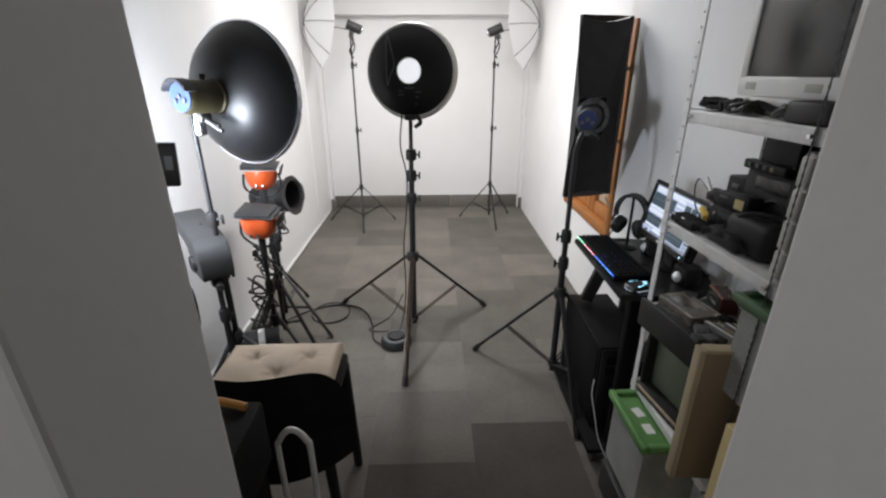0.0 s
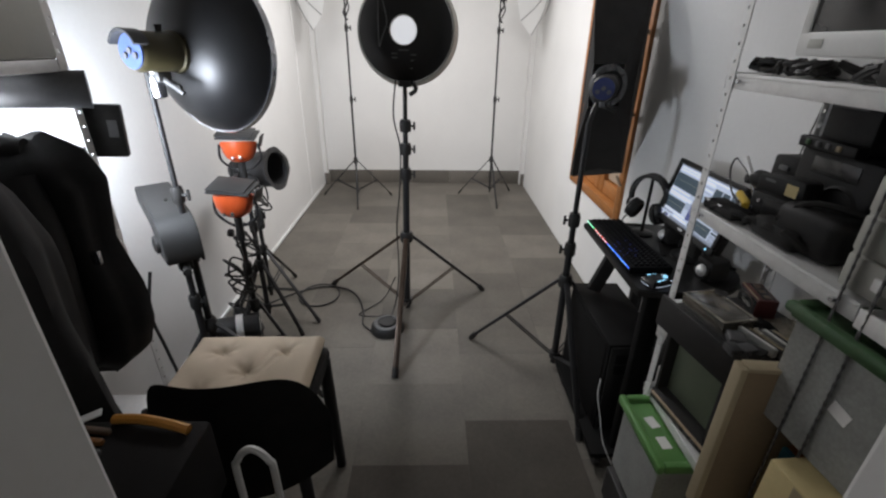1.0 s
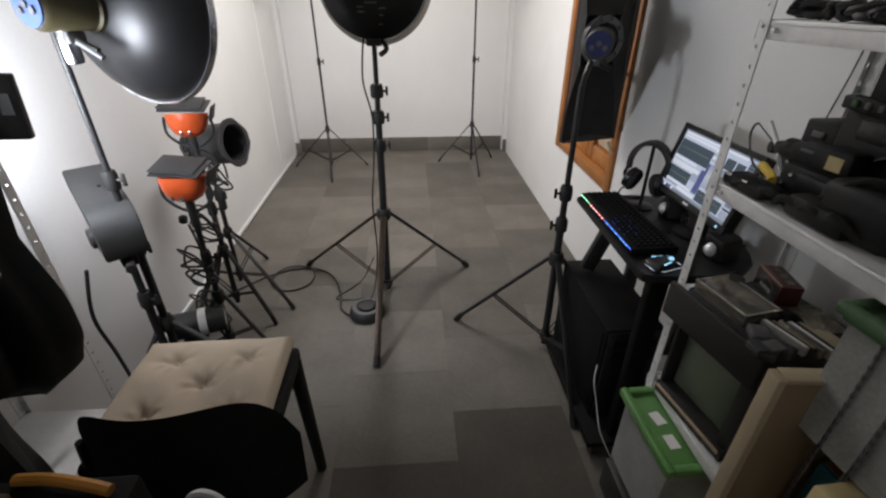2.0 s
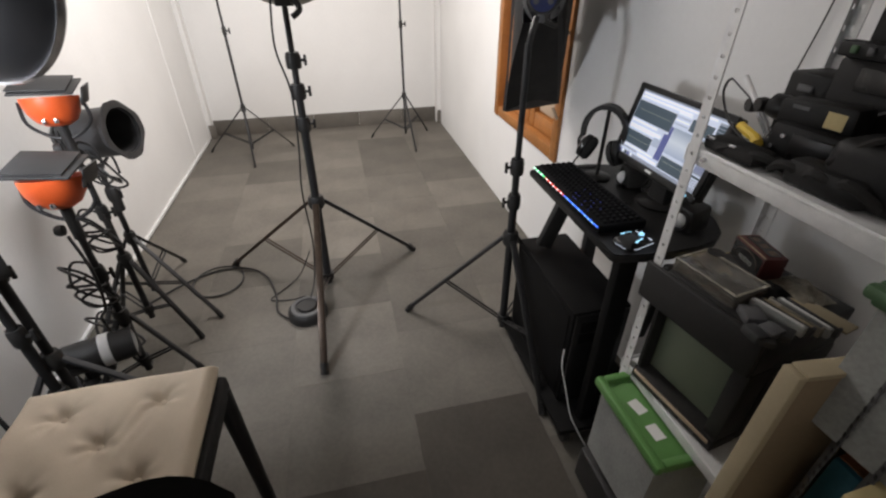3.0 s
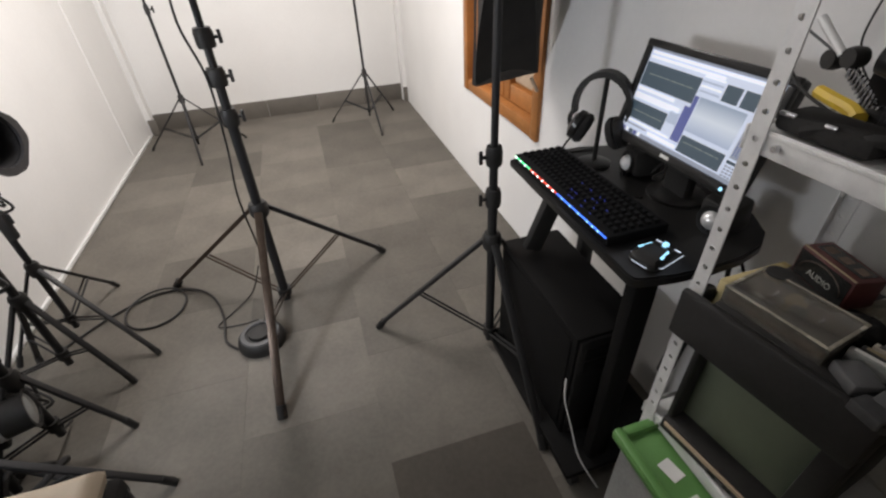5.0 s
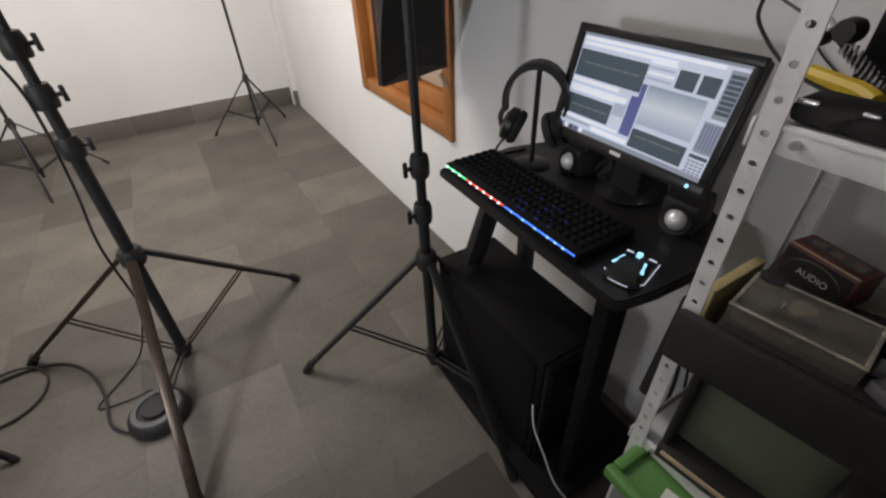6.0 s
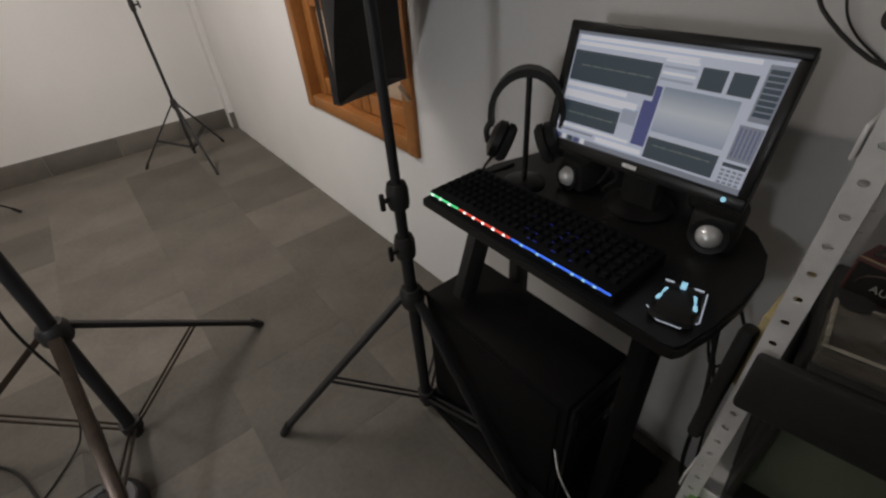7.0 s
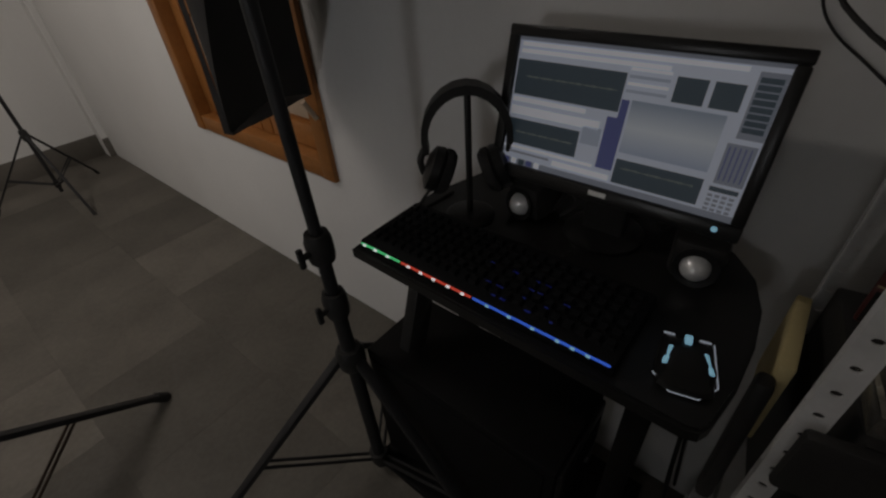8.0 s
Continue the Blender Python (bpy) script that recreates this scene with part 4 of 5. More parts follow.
part("tool_handle", tube([(0.01, 0.128, 0.188), (0.07, 0.120, 0.196), (0.13, 0.108, 0.194), (0.165, 0.100, 0.190)], 0.0095, n=8, smooth=3), HANDLE, tc, "long amber tool handle")
part("tool_blade", box((-0.045, 0.118, 0.196), (0.07, 0.02, 0.003), 0.001, pose(0, 0, 0, 0, -8, 30)), STEEL, tc, "bright steel tool blade")
cr2 = thing("storage_box", (0.37, 2.89, 0.0), "black storage box under the tool crate", "box")
part("body", box((0, 0, 0.3195), (0.36, 0.27, 0.639), 0.012), CRATE, cr2)
tr = thing("folding_trolley", (0.605, 3.07, 0), "pale grey tubular folding trolley handle", "trolley")
part("handle", tube([(-0.035, 0, 0.012), (-0.042, 0, 0.57), (-0.034, 0.0, 0.65), (0.0, 0.0, 0.685), (0.034, 0.0, 0.65), (0.042, 0, 0.57), (0.035, 0, 0.012)], 0.0085), WHITE, tr)
part("crossbar", rod((-0.035, 0, 0.42), (0.035, 0, 0.42), 0.006), WHITE, tr)

# ---- slotted steel racks ----
RX, RB = 1.69, 1.96


def rack(y0, y1, shelves, label):
    s = thing("steel_rack", (RX, (y0 + y1) / 2, 0), label, "rack", "slotted steel racks")
    h = (y1 - y0) / 2
    slotted(s, 0.0, h, 0.0, 1.95, 1, -1)
    for d in (0.035, -0.02):
        strip = part("post", box((0, -h + d, 0.975), (0.020, 0.0025, 1.95), 0.0008, pose(0, 0, 0, 0, 0, 48)), GREY, s, "narrow slotted steel strip post")
        dots = bmesh.new()
        for q in range(96):
            box((-0.004, -h + d - 0.0045, 0.03 + 0.02 * q), (0.006, 0.0042, 0.007), 0, pose(0, 0, 0, 0, 0, 48), bm=dots)
        part("notched_edge", dots, BLACK, strip, "dark notched edge of the strip", smooth=False)
    slotted(s, RB - RX, h, 0.0, 1.95, -1, -1)
    slotted(s, RB - RX, -h, 0.0, 1.95, -1, 1)
    for z in shelves:
        sh = part("shelf", box(((RB - RX) / 2, 0, z - 0.004), (RB - RX - 0.004, 2 * h - 0.008, 0.006), 0.001), STEEL, s, "galvanised steel shelf")
        part("front_lip", box((0.006, 0, z - 0.016), (0.004, 2 * h - 0.002, 0.034), 0.001), STEEL, sh)
        part("back_lip", box((RB - RX + 0.004, 0, z - 0.016), (0.004, 2 * h - 0.002, 0.034), 0.001), STEEL, sh)
        part("side_lip", box(((RB - RX) / 2, h + 0.004, z - 0.016), (RB - RX, 0.004, 0.034), 0.001), STEEL, sh)
        for q in (-1, 1):
            part("bolt", rod((-0.004, q * (h - 0.045), z - 0.016), (0.005, q * (h - 0.045), z - 0.016), 0.005, n=8), CHROME, sh)
    return s


rack(2.97, 3.47, (0.16, 0.505, 1.115, 1.437), "galvanised slotted rack loaded with old electronics")
bay = thing("rack_bay", (RX, 2.82, 0), "galvanised rack bay with boxes and drawers", "rack", "slotted steel racks")
for z in (0.16, 0.505, 1.115, 1.437):
    sh = part("shelf", box(((RB - RX) / 2, 0, z - 0.004), (RB - RX - 0.004, 0.28, 0.006), 0.001), STEEL, bay, "galvanised steel shelf")
    part("front_lip", box((-0.004, 0, z - 0.016), (0.004, 0.28, 0.034), 0.001), STEEL, sh)
for x in (0.0, RB - RX):
    part("post", box((x, -0.14, 0.975), (0.03, 0.003, 1.95), 0.001), STEEL, bay)

# top shelf: old white monitor and cables
wm = thing("white_monitor", pose(1.83, 3.275, 1.437, 0, 0, -4) @ Matrix.Scale(0.84, 4), "old white flat monitor with a dark blank screen", "monitor")
for c, s in (((0, 0, 0.075), (0.045, 0.44, 0.055)), ((0, 0, 0.42), (0.045, 0.44, 0.03)), ((0, 0.205, 0.25), (0.045, 0.03, 0.31)), ((0, -0.205, 0.25), (0.045, 0.03, 0.31))):
    part("bezel", box(c, s, 0.005), WHITE, wm)
part("screen", box((-0.012, 0, 0.25), (0.01, 0.385, 0.315), 0.001), DARKGLASS, wm, "dark grey blank screen")
part("back", box((0.04, 0, 0.24), (0.05, 0.40, 0.33), 0.02), WHITE, wm)
part("foot", box((0.02, 0, 0.024), (0.16, 0.24, 0.048), 0.012), WHITE, wm)
for y, w in ((0.15, 0.05), (-0.12, 0.06)):
    part("button_strip", box((-0.0235, y, 0.075), (0.002, w, 0.022), 0.0005), BEIGE, wm)
for i, (y, n) in enumerate(((3.40, 22), (3.30, 20), (3.16, 14))):
    pts = [(1.745 + 0.025 * math.sin(k * 1.9 + i), y + 0.045 * math.cos(k * 1.3 + i), 1.445 + 0.022 * (0.5 + 0.5 * math.sin(k * 2.3 + i))) for k in range(n)]
    tagged(part("cable_tangle", tube(pts, 0.007, n=6, smooth=4), BLACK), "tangle of black cables on the upper shelf", "cable")
ad = thing("power_adapter", (1.74, 3.06, 1.437), "black power adapter on the upper shelf", "adapter")
part("body", box((0, 0, 0.022), (0.07, 0.11, 0.044), 0.008), BLACK, ad)

# middle shelf: cameras, mixer, radios
mc = thing("audio_mixer", pose(1.905, 3.300, 1.291, 0, 0, 0), "small black mixer with a row of silver knobs", "mixer")
part("body", box((0, -0.01, 0.055), (0.09, 0.125, 0.11), 0.006), GEAR, mc)
part("ledge", box((-0.056, 0.0, 0.012), (0.03, 0.15, 0.024), 0.004), GEAR, mc)
part("slot", box((-0.046, 0, 0.092), (0.003, 0.085, 0.007), 0.001), GREY, mc)
for i in range(4):
    part("knob", box((-0.072, 0.046 - 0.027 * i, 0.013), (0.006, 0.011, 0.012), 0.002), (DIMGREEN, GREY, GREY, TAN)[i], mc)
dk = thing("tape_deck", (1.90, 3.2725, 1.115), "black boxy tape deck on the middle shelf", "tape deck")
part("body", box((0, 0, 0.0875), (0.10, 0.205, 0.175), 0.008), GEAR, dk)
part("speaker_grille", lathe([(0, 0), (0.042, 0), (0.047, 0.005), (0.052, 0), (0.052, -0.004), (0, -0.004)], facing((-0.0505, -0.03, 0.065), (-1, 0, 0)), 30), GEAR, dk)
part("door", box((-0.0505, 0.0, 0.145), (0.004, 0.12, 0.036), 0.002), DARKGLASS, dk)
bkb = thing("black_case", (1.905, 3.421, 1.115), "black equipment case behind the camcorder", "case")
part("body", box((0, 0, 0.068), (0.085, 0.085, 0.136), 0.006), GEAR, bkb)
part("latch", box((-0.0445, 0.0, 0.11), (0.006, 0.03, 0.012), 0.002), GREY, bkb)
cm = thing("video_camera", pose(1.81, 3.325, 1.115, 0, 0, 6), "black camcorder lying on the middle shelf", "camcorder")
part("body", box((0, -0.01, 0.036), (0.075, 0.14, 0.070), 0.012), GEAR, cm)
part("upper_body", box((0.002, 0.005, 0.088), (0.05, 0.13, 0.046), 0.010, pose(0, 0, 0, -4)), GEAR, cm)
part("viewfinder", lathe([(0, 0), (0.020, 0), (0.023, 0.012), (0.021, 0.028), (0.014, 0.028), (0.013, 0.014), (0, 0.014)], facing((0.0, 0.066, 0.083), (0, 1, 0.1)), 20), GLOSS, cm)
part("tape_door", box((-0.0385, -0.02, 0.04), (0.004, 0.07, 0.04), 0.002), GLOSS, cm)
part("sticker", box((-0.0238, -0.030, 0.090), (0.001, 0.030, 0.026), 0.0), CARD, cm, "small tan sticker")
part("name_strip", box((-0.0238, 0.03, 0.098), (0.001, 0.028, 0.006), 0.0), GREY, cm)
for y, z in ((0.03, 0.05), (0.045, 0.028), (0.005, 0.022)):
    part("button", lathe([(0, 0), (0.005, 0), (0.004, 0.003), (0, 0.003)], facing((-0.038, y, z), (-1, 0, 0)), 10), CHROME, cm)
gl = thing("gear_pile", (1.80, 3.19, 1.115), "low black accessories and straps on the shelf", "accessories")
for i in range(5):
    part("strap", tube([(-0.10 + 0.01 * i, 0.22 - 0.05 * i, 0.010), (-0.09, 0.19 - 0.05 * i, 0.022 + 0.004 * i), (-0.065, 0.15 - 0.05 * i, 0.012), (-0.045, 0.19 - 0.04 * i, 0.015)], 0.008, n=6, smooth=4), CLOTH, gl)
part("pouch", box((-0.072, 0.20, 0.014), (0.06, 0.12, 0.026), 0.010), CLOTH, gl)
part("pouch", box((-0.065, 0.03, 0.022), (0.05, 0.13, 0.044), 0.014), GEAR, gl)
part("camera_bag", box((-0.025, -0.022, 0.046), (0.10, 0.15, 0.092), 0.022, pose(0, 0, 0, 0, 0, 4), seg=3), GEAR, gl, "soft black camera bag")
part("bag_strap", tube([(-0.075, 0.04, 0.05), (-0.06, 0.0, 0.096), (-0.03, -0.04, 0.102), (0.01, -0.08, 0.09)], 0.006, n=6), CLOTH, gl)
part("buckle", box((-0.098, 0.245, 0.024), (0.006, 0.022, 0.006), 0.002), CHROME, gl)
part("buckle", box((-0.10, 0.19, 0.026), (0.006, 0.016, 0.005), 0.002), CHROME, gl)
tagged(part("yellow_pliers", tube([(1.782, 3.405, 1.131), (1.794, 3.425, 1.135), (1.806, 3.455, 1.136), (1.821, 3.490, 1.137)], 0.0095, n=8), YELLOW), "yellow plastic handle lying on the shelf", "tool")
sl = thing("clamp_lamp_arm", (1.803, 3.402, 1.115), "sprung desk lamp arm clamped on the shelf", "lamp arm")
part("clamp", box((0.01, 0.0, 0.012), (0.04, 0.03, 0.024), 0.004), BLACK, sl)
part("arm", rod((0.008, 0.0, 0.01), (0.042, 0.09, 0.061), 0.0035), BLACK, sl)
for q in (-0.016, 0.018):
    part("joint", lathe([(0, -0.010), (0.013, -0.010), (0.015, 0), (0.013, 0.010), (0, 0.010)], facing((0.042 + q * 0.4, 0.09 + q, 0.063 - q * 0.3), (-1, 0.3, 0)), 16), BLACK, sl)
d0, d1 = V(0.010, 0.004, 0.016), V(0.040, 0.080, 0.056)
sp = []
for k in range(70):
    c0 = d0.lerp(d1, k / 69)
    sp.append((c0.x + 0.010 * math.cos(k * 1.05), c0.y + 0.004 * math.cos(k * 1.05), c0.z + 0.010 * math.sin(k * 1.05)))
part("spring", tube(sp, 0.0017, n=5, smooth=2), CHROME, sl, "bright steel spring")
part("rod", rod((0.042, 0.09, 0.061), (0.046, 0.176, 0.096), 0.0018), GREY, sl)
part("upper_arm", rod((0.043, 0.095, 0.066), (0.052, 0.150, 0.105), 0.006), STEEL, sl, "pale metal upper arm")
part("lead", tube([(0.046, 0.176, 0.096), (0.043, 0.184, 0.088), (0.034, 0.174, 0.062), (0.008, 0.11, 0.024), (-0.02, 0.03, 0.010), (-0.05, 0.01, 0.008)], 0.0026, n=6, smooth=4), BLACK, sl)

dr = thing("drawer_unit", (1.815, 2.915, 1.119), "grey-beige plastic drawer cabinet on the shelf", "drawer unit")
part("carcass", box((0.005, 0, 0.135), (0.22, 0.245, 0.27), 0.006), BEIGE, dr)
for i in range(4):
    d = part("drawer", box((-0.108, 0, 0.035 + 0.066 * i), (0.014, 0.232, 0.060), 0.004), BEIGE, dr)
    part("label_holder", box((-0.118, 0.02, 0.036 + 0.066 * i), (0.006, 0.07, 0.022), 0.002), WHITE, d)

# television and what lies on it
tv = thing("crt_television", pose(1.700, 3.325, 0.505, 0, 0, 9), "small black tube television with a green-grey screen", "television")
part("hood", box((0.124, -0.0275, 0.289), (0.248, 0.245, 0.096), 0.005), BLACK, tv)
part("brow", box((-0.008, -0.004, 0.289), (0.016, 0.29, 0.098), 0.006), BLACK, tv)
part("cabinet", box((0.165, -0.0275, 0.12), (0.19, 0.245, 0.238), 0.008), BLACK, tv)
for y, w in ((0.0875, 0.012), (-0.131, 0.036)):
    part("bezel", box((0.035, y, 0.137), (0.068, w, 0.205), 0.004), BLACK, tv)
part("bezel", box((0.031, -0.0275, 0.018), (0.078, 0.243, 0.034), 0.004), BLACK, tv)
sc = bmesh.new()
g = [[sc.verts.new((0.036 - 0.020 * (1 - (2 * i / 10 - 1) ** 2) * (1 - (2 * k / 10 - 1) ** 2), -0.112 + 0.0193 * i, 0.036 + 0.0203 * k)) for k in range(11)] for i in range(11)]
for a, b in zip(g, g[1:]):
    for k in range(10):
        sc.faces.new((a[k], b[k], b[k + 1], a[k + 1]))
bmesh.ops.solidify(sc, geom=sc.faces[:], thickness=0.006)
part("screen", sc, GLASSG, tv, "bulging green-grey glass screen")
part("control_strip", box((-0.0105, -0.0275, 0.026), (0.005, 0.225, 0.010), 0.002), PALEWOOD, tv, "worn brown strip below the screen")
for i in range(4):
    part("button", box((-0.0095, -0.10 + 0.03 * i, 0.012), (0.004, 0.014, 0.006), 0.001), GREY, tv)

def jumble(seed, n, area, z, mats, label, name):
    rnd = random.Random(seed)
    for i in range(n):
        x, y = rnd.uniform(*area[0]), rnd.uniform(*area[1])
        sz = (rnd.uniform(0.02, 0.045), rnd.uniform(0.03, 0.06), rnd.uniform(0.008, 0.018))
        o = part(name, box((0, 0, 0), sz, 0.003), mats[i % len(mats)])
        o.matrix_world = pose(x, y, z + sz[2] / 2 + 0.0015 * i, 0, 0, rnd.uniform(-40, 40))
        tagged(o, label, "small item", "items on the television")


pl = thing("parts_tray", pose(1.757, 3.352, 0.8425, 0, 0, 9), "smoky clear plastic box of oddments on the television", "plastic box")
part("contents", box((0, 0, 0.008), (0.086, 0.138, 0.010), 0.004), BROWNJ, pl, "brown odds and ends inside")
rp = random.Random(8)
for i in range(14):
    part("oddment", lathe([(0, 0), (0.009, 0), (0.011, 0.004), (0.005, 0.008), (0, 0.008)], pose(rp.uniform(-0.034, 0.034), rp.uniform(-0.058, 0.058), 0.0145, rp.uniform(-25, 25), rp.uniform(-25, 25)), 10), (BROWNJ, BEIGE, DGREY, TAN, CHROME)[i % 5], pl)
for c, s_ in (((-0.047, 0, 0.014), (0.002, 0.150, 0.028)), ((0.047, 0, 0.014), (0.002, 0.150, 0.028)), ((0, -0.074, 0.014), (0.092, 0.002, 0.028)), ((0, 0.074, 0.014), (0.092, 0.002, 0.028))):
    part("wall", box(c, s_, 0.0006), FILM, pl, "smoky clear side")
lid = part("lid", box((0, 0, 0.0292), (0.098, 0.152, 0.002), 0.0008), FILM, pl, "hazy clear lid")
for c, s_ in (((-0.046, 0, 0.0308), (0.005, 0.152, 0.002)), ((0.046, 0, 0.0308), (0.005, 0.152, 0.002)), ((0, -0.073, 0.0308), (0.087, 0.005, 0.002)), ((0, 0.073, 0.0308), (0.087, 0.005, 0.002))):
    part("rim", box(c, s_, 0.0006), HAZE, lid, "pale worn rim")
# small chrome rings that also stand in for two crescent glints on the lid
for y in (0.035, -0.03):
    part("clip", tube([(-0.008, y - 0.008, 0.031), (0.0, y - 0.010, 0.033), (0.008, y - 0.005, 0.031)], 0.0012, n=5), CHROME, lid)
rb = thing("red_box", pose(1.882, 3.384, 0.8425, 0, 0, -12), "dark red cardboard parts box with pale lettering", "box")
part("carton", box((0, 0, 0.027), (0.052, 0.104, 0.054), 0.003), RED, rb)
part("top_label", box((0.004, 0, 0.0546), (0.028, 0.085, 0.001), 0), DARKGLASS, rb, "dark printed label")
part("fold", box((-0.024, 0, 0.0546), (0.003, 0.10, 0.001), 0), TAN, rb, "worn pale edge")
sk = thing("copper_coil", pose(1.80, 3.415, 0.8425, 0, 0, 0), "small wound coil with pale windings", "coil")
part("core", lathe([(0, 0), (0.018, 0), (0.018, 0.004), (0.012, 0.006), (0.012, 0.026), (0.018, 0.028), (0.018, 0.032), (0, 0.032)], n=20), BLACK, sk)
part("winding", tube([(0.0135 * math.cos(k * 0.8), 0.0135 * math.sin(k * 0.8), 0.007 + 0.0003 * k) for k in range(60)], 0.0012, n=5, smooth=1), TAN, sk, "pale wire winding")

for y in (-0.03, 0.0, 0.028):
    part("print_bar", box((0.004, y, 0.0553), (0.016, 0.018, 0.0004), 0), BROWNJ, rb, "dull brown printing")
def letters(text, size, m, material, name, parent=None, label=""):
    c = bpy.data.curves.new(name, "FONT")
    c.body, c.size, c.extrude, c.align_x, c.align_y = text, size, 0.0004, "CENTER", "CENTER"
    tmp = bpy.data.objects.new(name, c)
    scene.collection.objects.link(tmp)
    bpy.context.view_layer.update()
    me = bpy.data.meshes.new_from_object(tmp.evaluated_get(bpy.context.evaluated_depsgraph_get()))
    bpy.data.objects.remove(tmp)
    me.materials.clear()
    me.materials.append(material)
    ob = new(name, me)
    ob.parent = parent
    ob.matrix_basis = m
    if label:
        tagged(ob, label)
    return ob


FACE = Matrix(((0, 0, -1, 0), (-1, 0, 0, 0), (0, 1, 0, 0), (0, 0, 0, 1)))
part("front_print", box((-0.0264, 0, 0.026), (0.0008, 0.096, 0.046), 0), DARKGLASS, rb, "dark printed front")
part("print_arc", tube([(-0.027, 0.040 * math.cos(a), 0.018 + 0.026 * math.sin(a)) for a in [math.pi * k / 10 for k in range(11)]], 0.0012, n=5, smooth=2), BRONZE, rb, "brown printed arc")
letters("AUDIO", 0.0145, Matrix.Translation((-0.0270, 0, 0.020)) @ FACE, BEIGE, "lettering", rb, "pale printed word")


def crumpled(name, x, y, w, d, h, material, label, seed):
    """A low crumpled sheet lying on the television."""
    bm = bmesh.new()
    g = [[bm.verts.new((x + w * (i / 12 - 0.5) + 0.004 * noise.noise(V(i * 0.7, k * 0.7, seed)), y + d * (k / 12 - 0.5), 0.8432 + h * (0.15 + 0.5 * (1 + noise.noise(V(i * 0.42 + seed, k * 0.42, 3)))) * math.sin(math.pi * (i + 0.5) / 13) * math.sin(math.pi * (k + 0.5) / 13))) for k in range(13)] for i in range(13)]
    for a, b in zip(g, g[1:]):
        for k in range(12):
            bm.faces.new((a[k], b[k], b[k + 1], a[k + 1]))
    bmesh.ops.solidify(bm, geom=bm.faces[:], thickness=-0.0008)
    return tagged(part(name, bm, material), label, "bag")


crumpled("plastic_bag", 1.905, 3.285, 0.075, 0.10, 0.030, HAZE, "crumpled hazy plastic bag on the television", 4.0)
crumpled("black_pouch", 1.838, 3.298, 0.07, 0.07, 0.030, CLOTH, "small black cloth pouch on the television", 7.0)
tcd2 = thing("tan_card", pose(1.882, 3.205, 0.8425, 0, 0, 12), "pale tan card lying on the television", "card")
part("sheet", box((0, 0, 0.003), (0.04, 0.085, 0.005), 0.001), TAN, tcd2)
jumble(3, 4, ((1.70, 1.76), (3.17, 3.20)), 0.8425, (BLACK, DGREY, BLACK, GREY), "small loose part on the television", "loose_part")
for i in range(5):
    cs = thing("cassette_case", pose(1.775 + 0.016 * i, 3.222 - 0.004 * i, 0.8425, 0, 0, 14 - 1.5 * i), "clear cassette case standing on edge on the television", "cassette", "cassettes")
    part("case", box((0, 0, 0.012 - 0.001 * (i % 2)), (0.011, 0.10, 0.022), 0.0015), (FROST, DGREY, HAZE)[i % 3], cs)
    part("insert", box((0, 0, 0.0238 - 0.001 * (i % 2)), (0.006, 0.09, 0.0008), 0), (PAPER, TAN, GREY)[i % 3], cs)
ps = thing("grey_adapter", pose(1.735, 3.237, 0.8425, 0, 0, -22), "small grey metal box on the television's edge", "adapter")
part("body", box((0, 0, 0.010), (0.038, 0.046, 0.020), 0.004), GREY, ps)

# tan case standing on edge, boxes
# Darker copy of the tan board: the side's shading is painted into it.
CASEB = mat("shaded_tan_board", (0.20, 0.145, 0.085), 0.7, vary=0.15, scale=6, bump=0.1)
bd = thing("tan_case", pose(1.62, 3.065, 0.505, 0, 0, -6), "flat tan wooden case standing on edge", "case")
part("panel", box((0.165, 0, 0.205), (0.33, 0.028, 0.405), 0.003), CASEB, bd, "side face in darker brown, shading put into the colour")
part("edge_trim", box((0.0, 0, 0.205), (0.014, 0.032, 0.409), 0.002), TAN, bd)
part("top_trim", box((0.165, 0, 0.408), (0.316, 0.032, 0.010), 0.002), TAN, bd)
def lidbox(m, w, d, h, label, rim=0.030, green=GREEN):
    """A frosted plastic box with a green clip lid; w along x, d along y."""
    s = thing("storage_tub", m, label, "storage tub", "green-lidded tubs")
    part("tub", slab([(-w / 2 + 0.02, -d / 2 + 0.02), (w / 2 - 0.02, -d / 2 + 0.02), (w / 2 - 0.02, d / 2 - 0.02), (-w / 2 + 0.02, d / 2 - 0.02)], 0.0, h - 0.02, 0.006), FROST, s, "frosted translucent body")
    lid = part("lid", box((0, 0, h - 0.018), (w - 0.02, d - 0.02, 0.022), 0.006), green, s, "green plastic lid")
    for c, sz in (((-w / 2 + 0.012, 0, h - 0.008), (0.022, d, rim)), ((w / 2 - 0.012, 0, h - 0.008), (0.022, d, rim)), ((0, -d / 2 + 0.012, h - 0.008), (w - 0.046, 0.022, rim)), ((0, d / 2 - 0.012, h - 0.008), (w - 0.046, 0.022, rim))):
        part("rim", box(c, sz, 0.007), green, lid)
    return s


gbx = lidbox(pose(1.715, 3.318, 0.18, 0, 0, 0), 0.225, 0.275, 0.287, "frosted plastic tub with a bright green lid")
for y, a in ((0.03, 12), (-0.045, 4)):
    part("paper_label", box((0, 0, 0), (0.030, 0.042, 0.001), 0), PAPER, gbx, "torn white paper label").matrix_basis = pose(-0.05, y, 0.281, 0, 0, a)
bs = thing("floor_crate", (1.75, 3.29, 0.0), "dark crate under the green-lidded tub", "crate")
part("body", box((0, 0, 0.07), (0.26, 0.34, 0.139), 0.01), BLACK, bs)
tub2 = lidbox(pose(1.775, 2.955, 0.80, 0, 0, 3), 0.21, 0.25, 0.262, "frosted plastic tub with a green lid and label", 0.022, DIMGREEN)
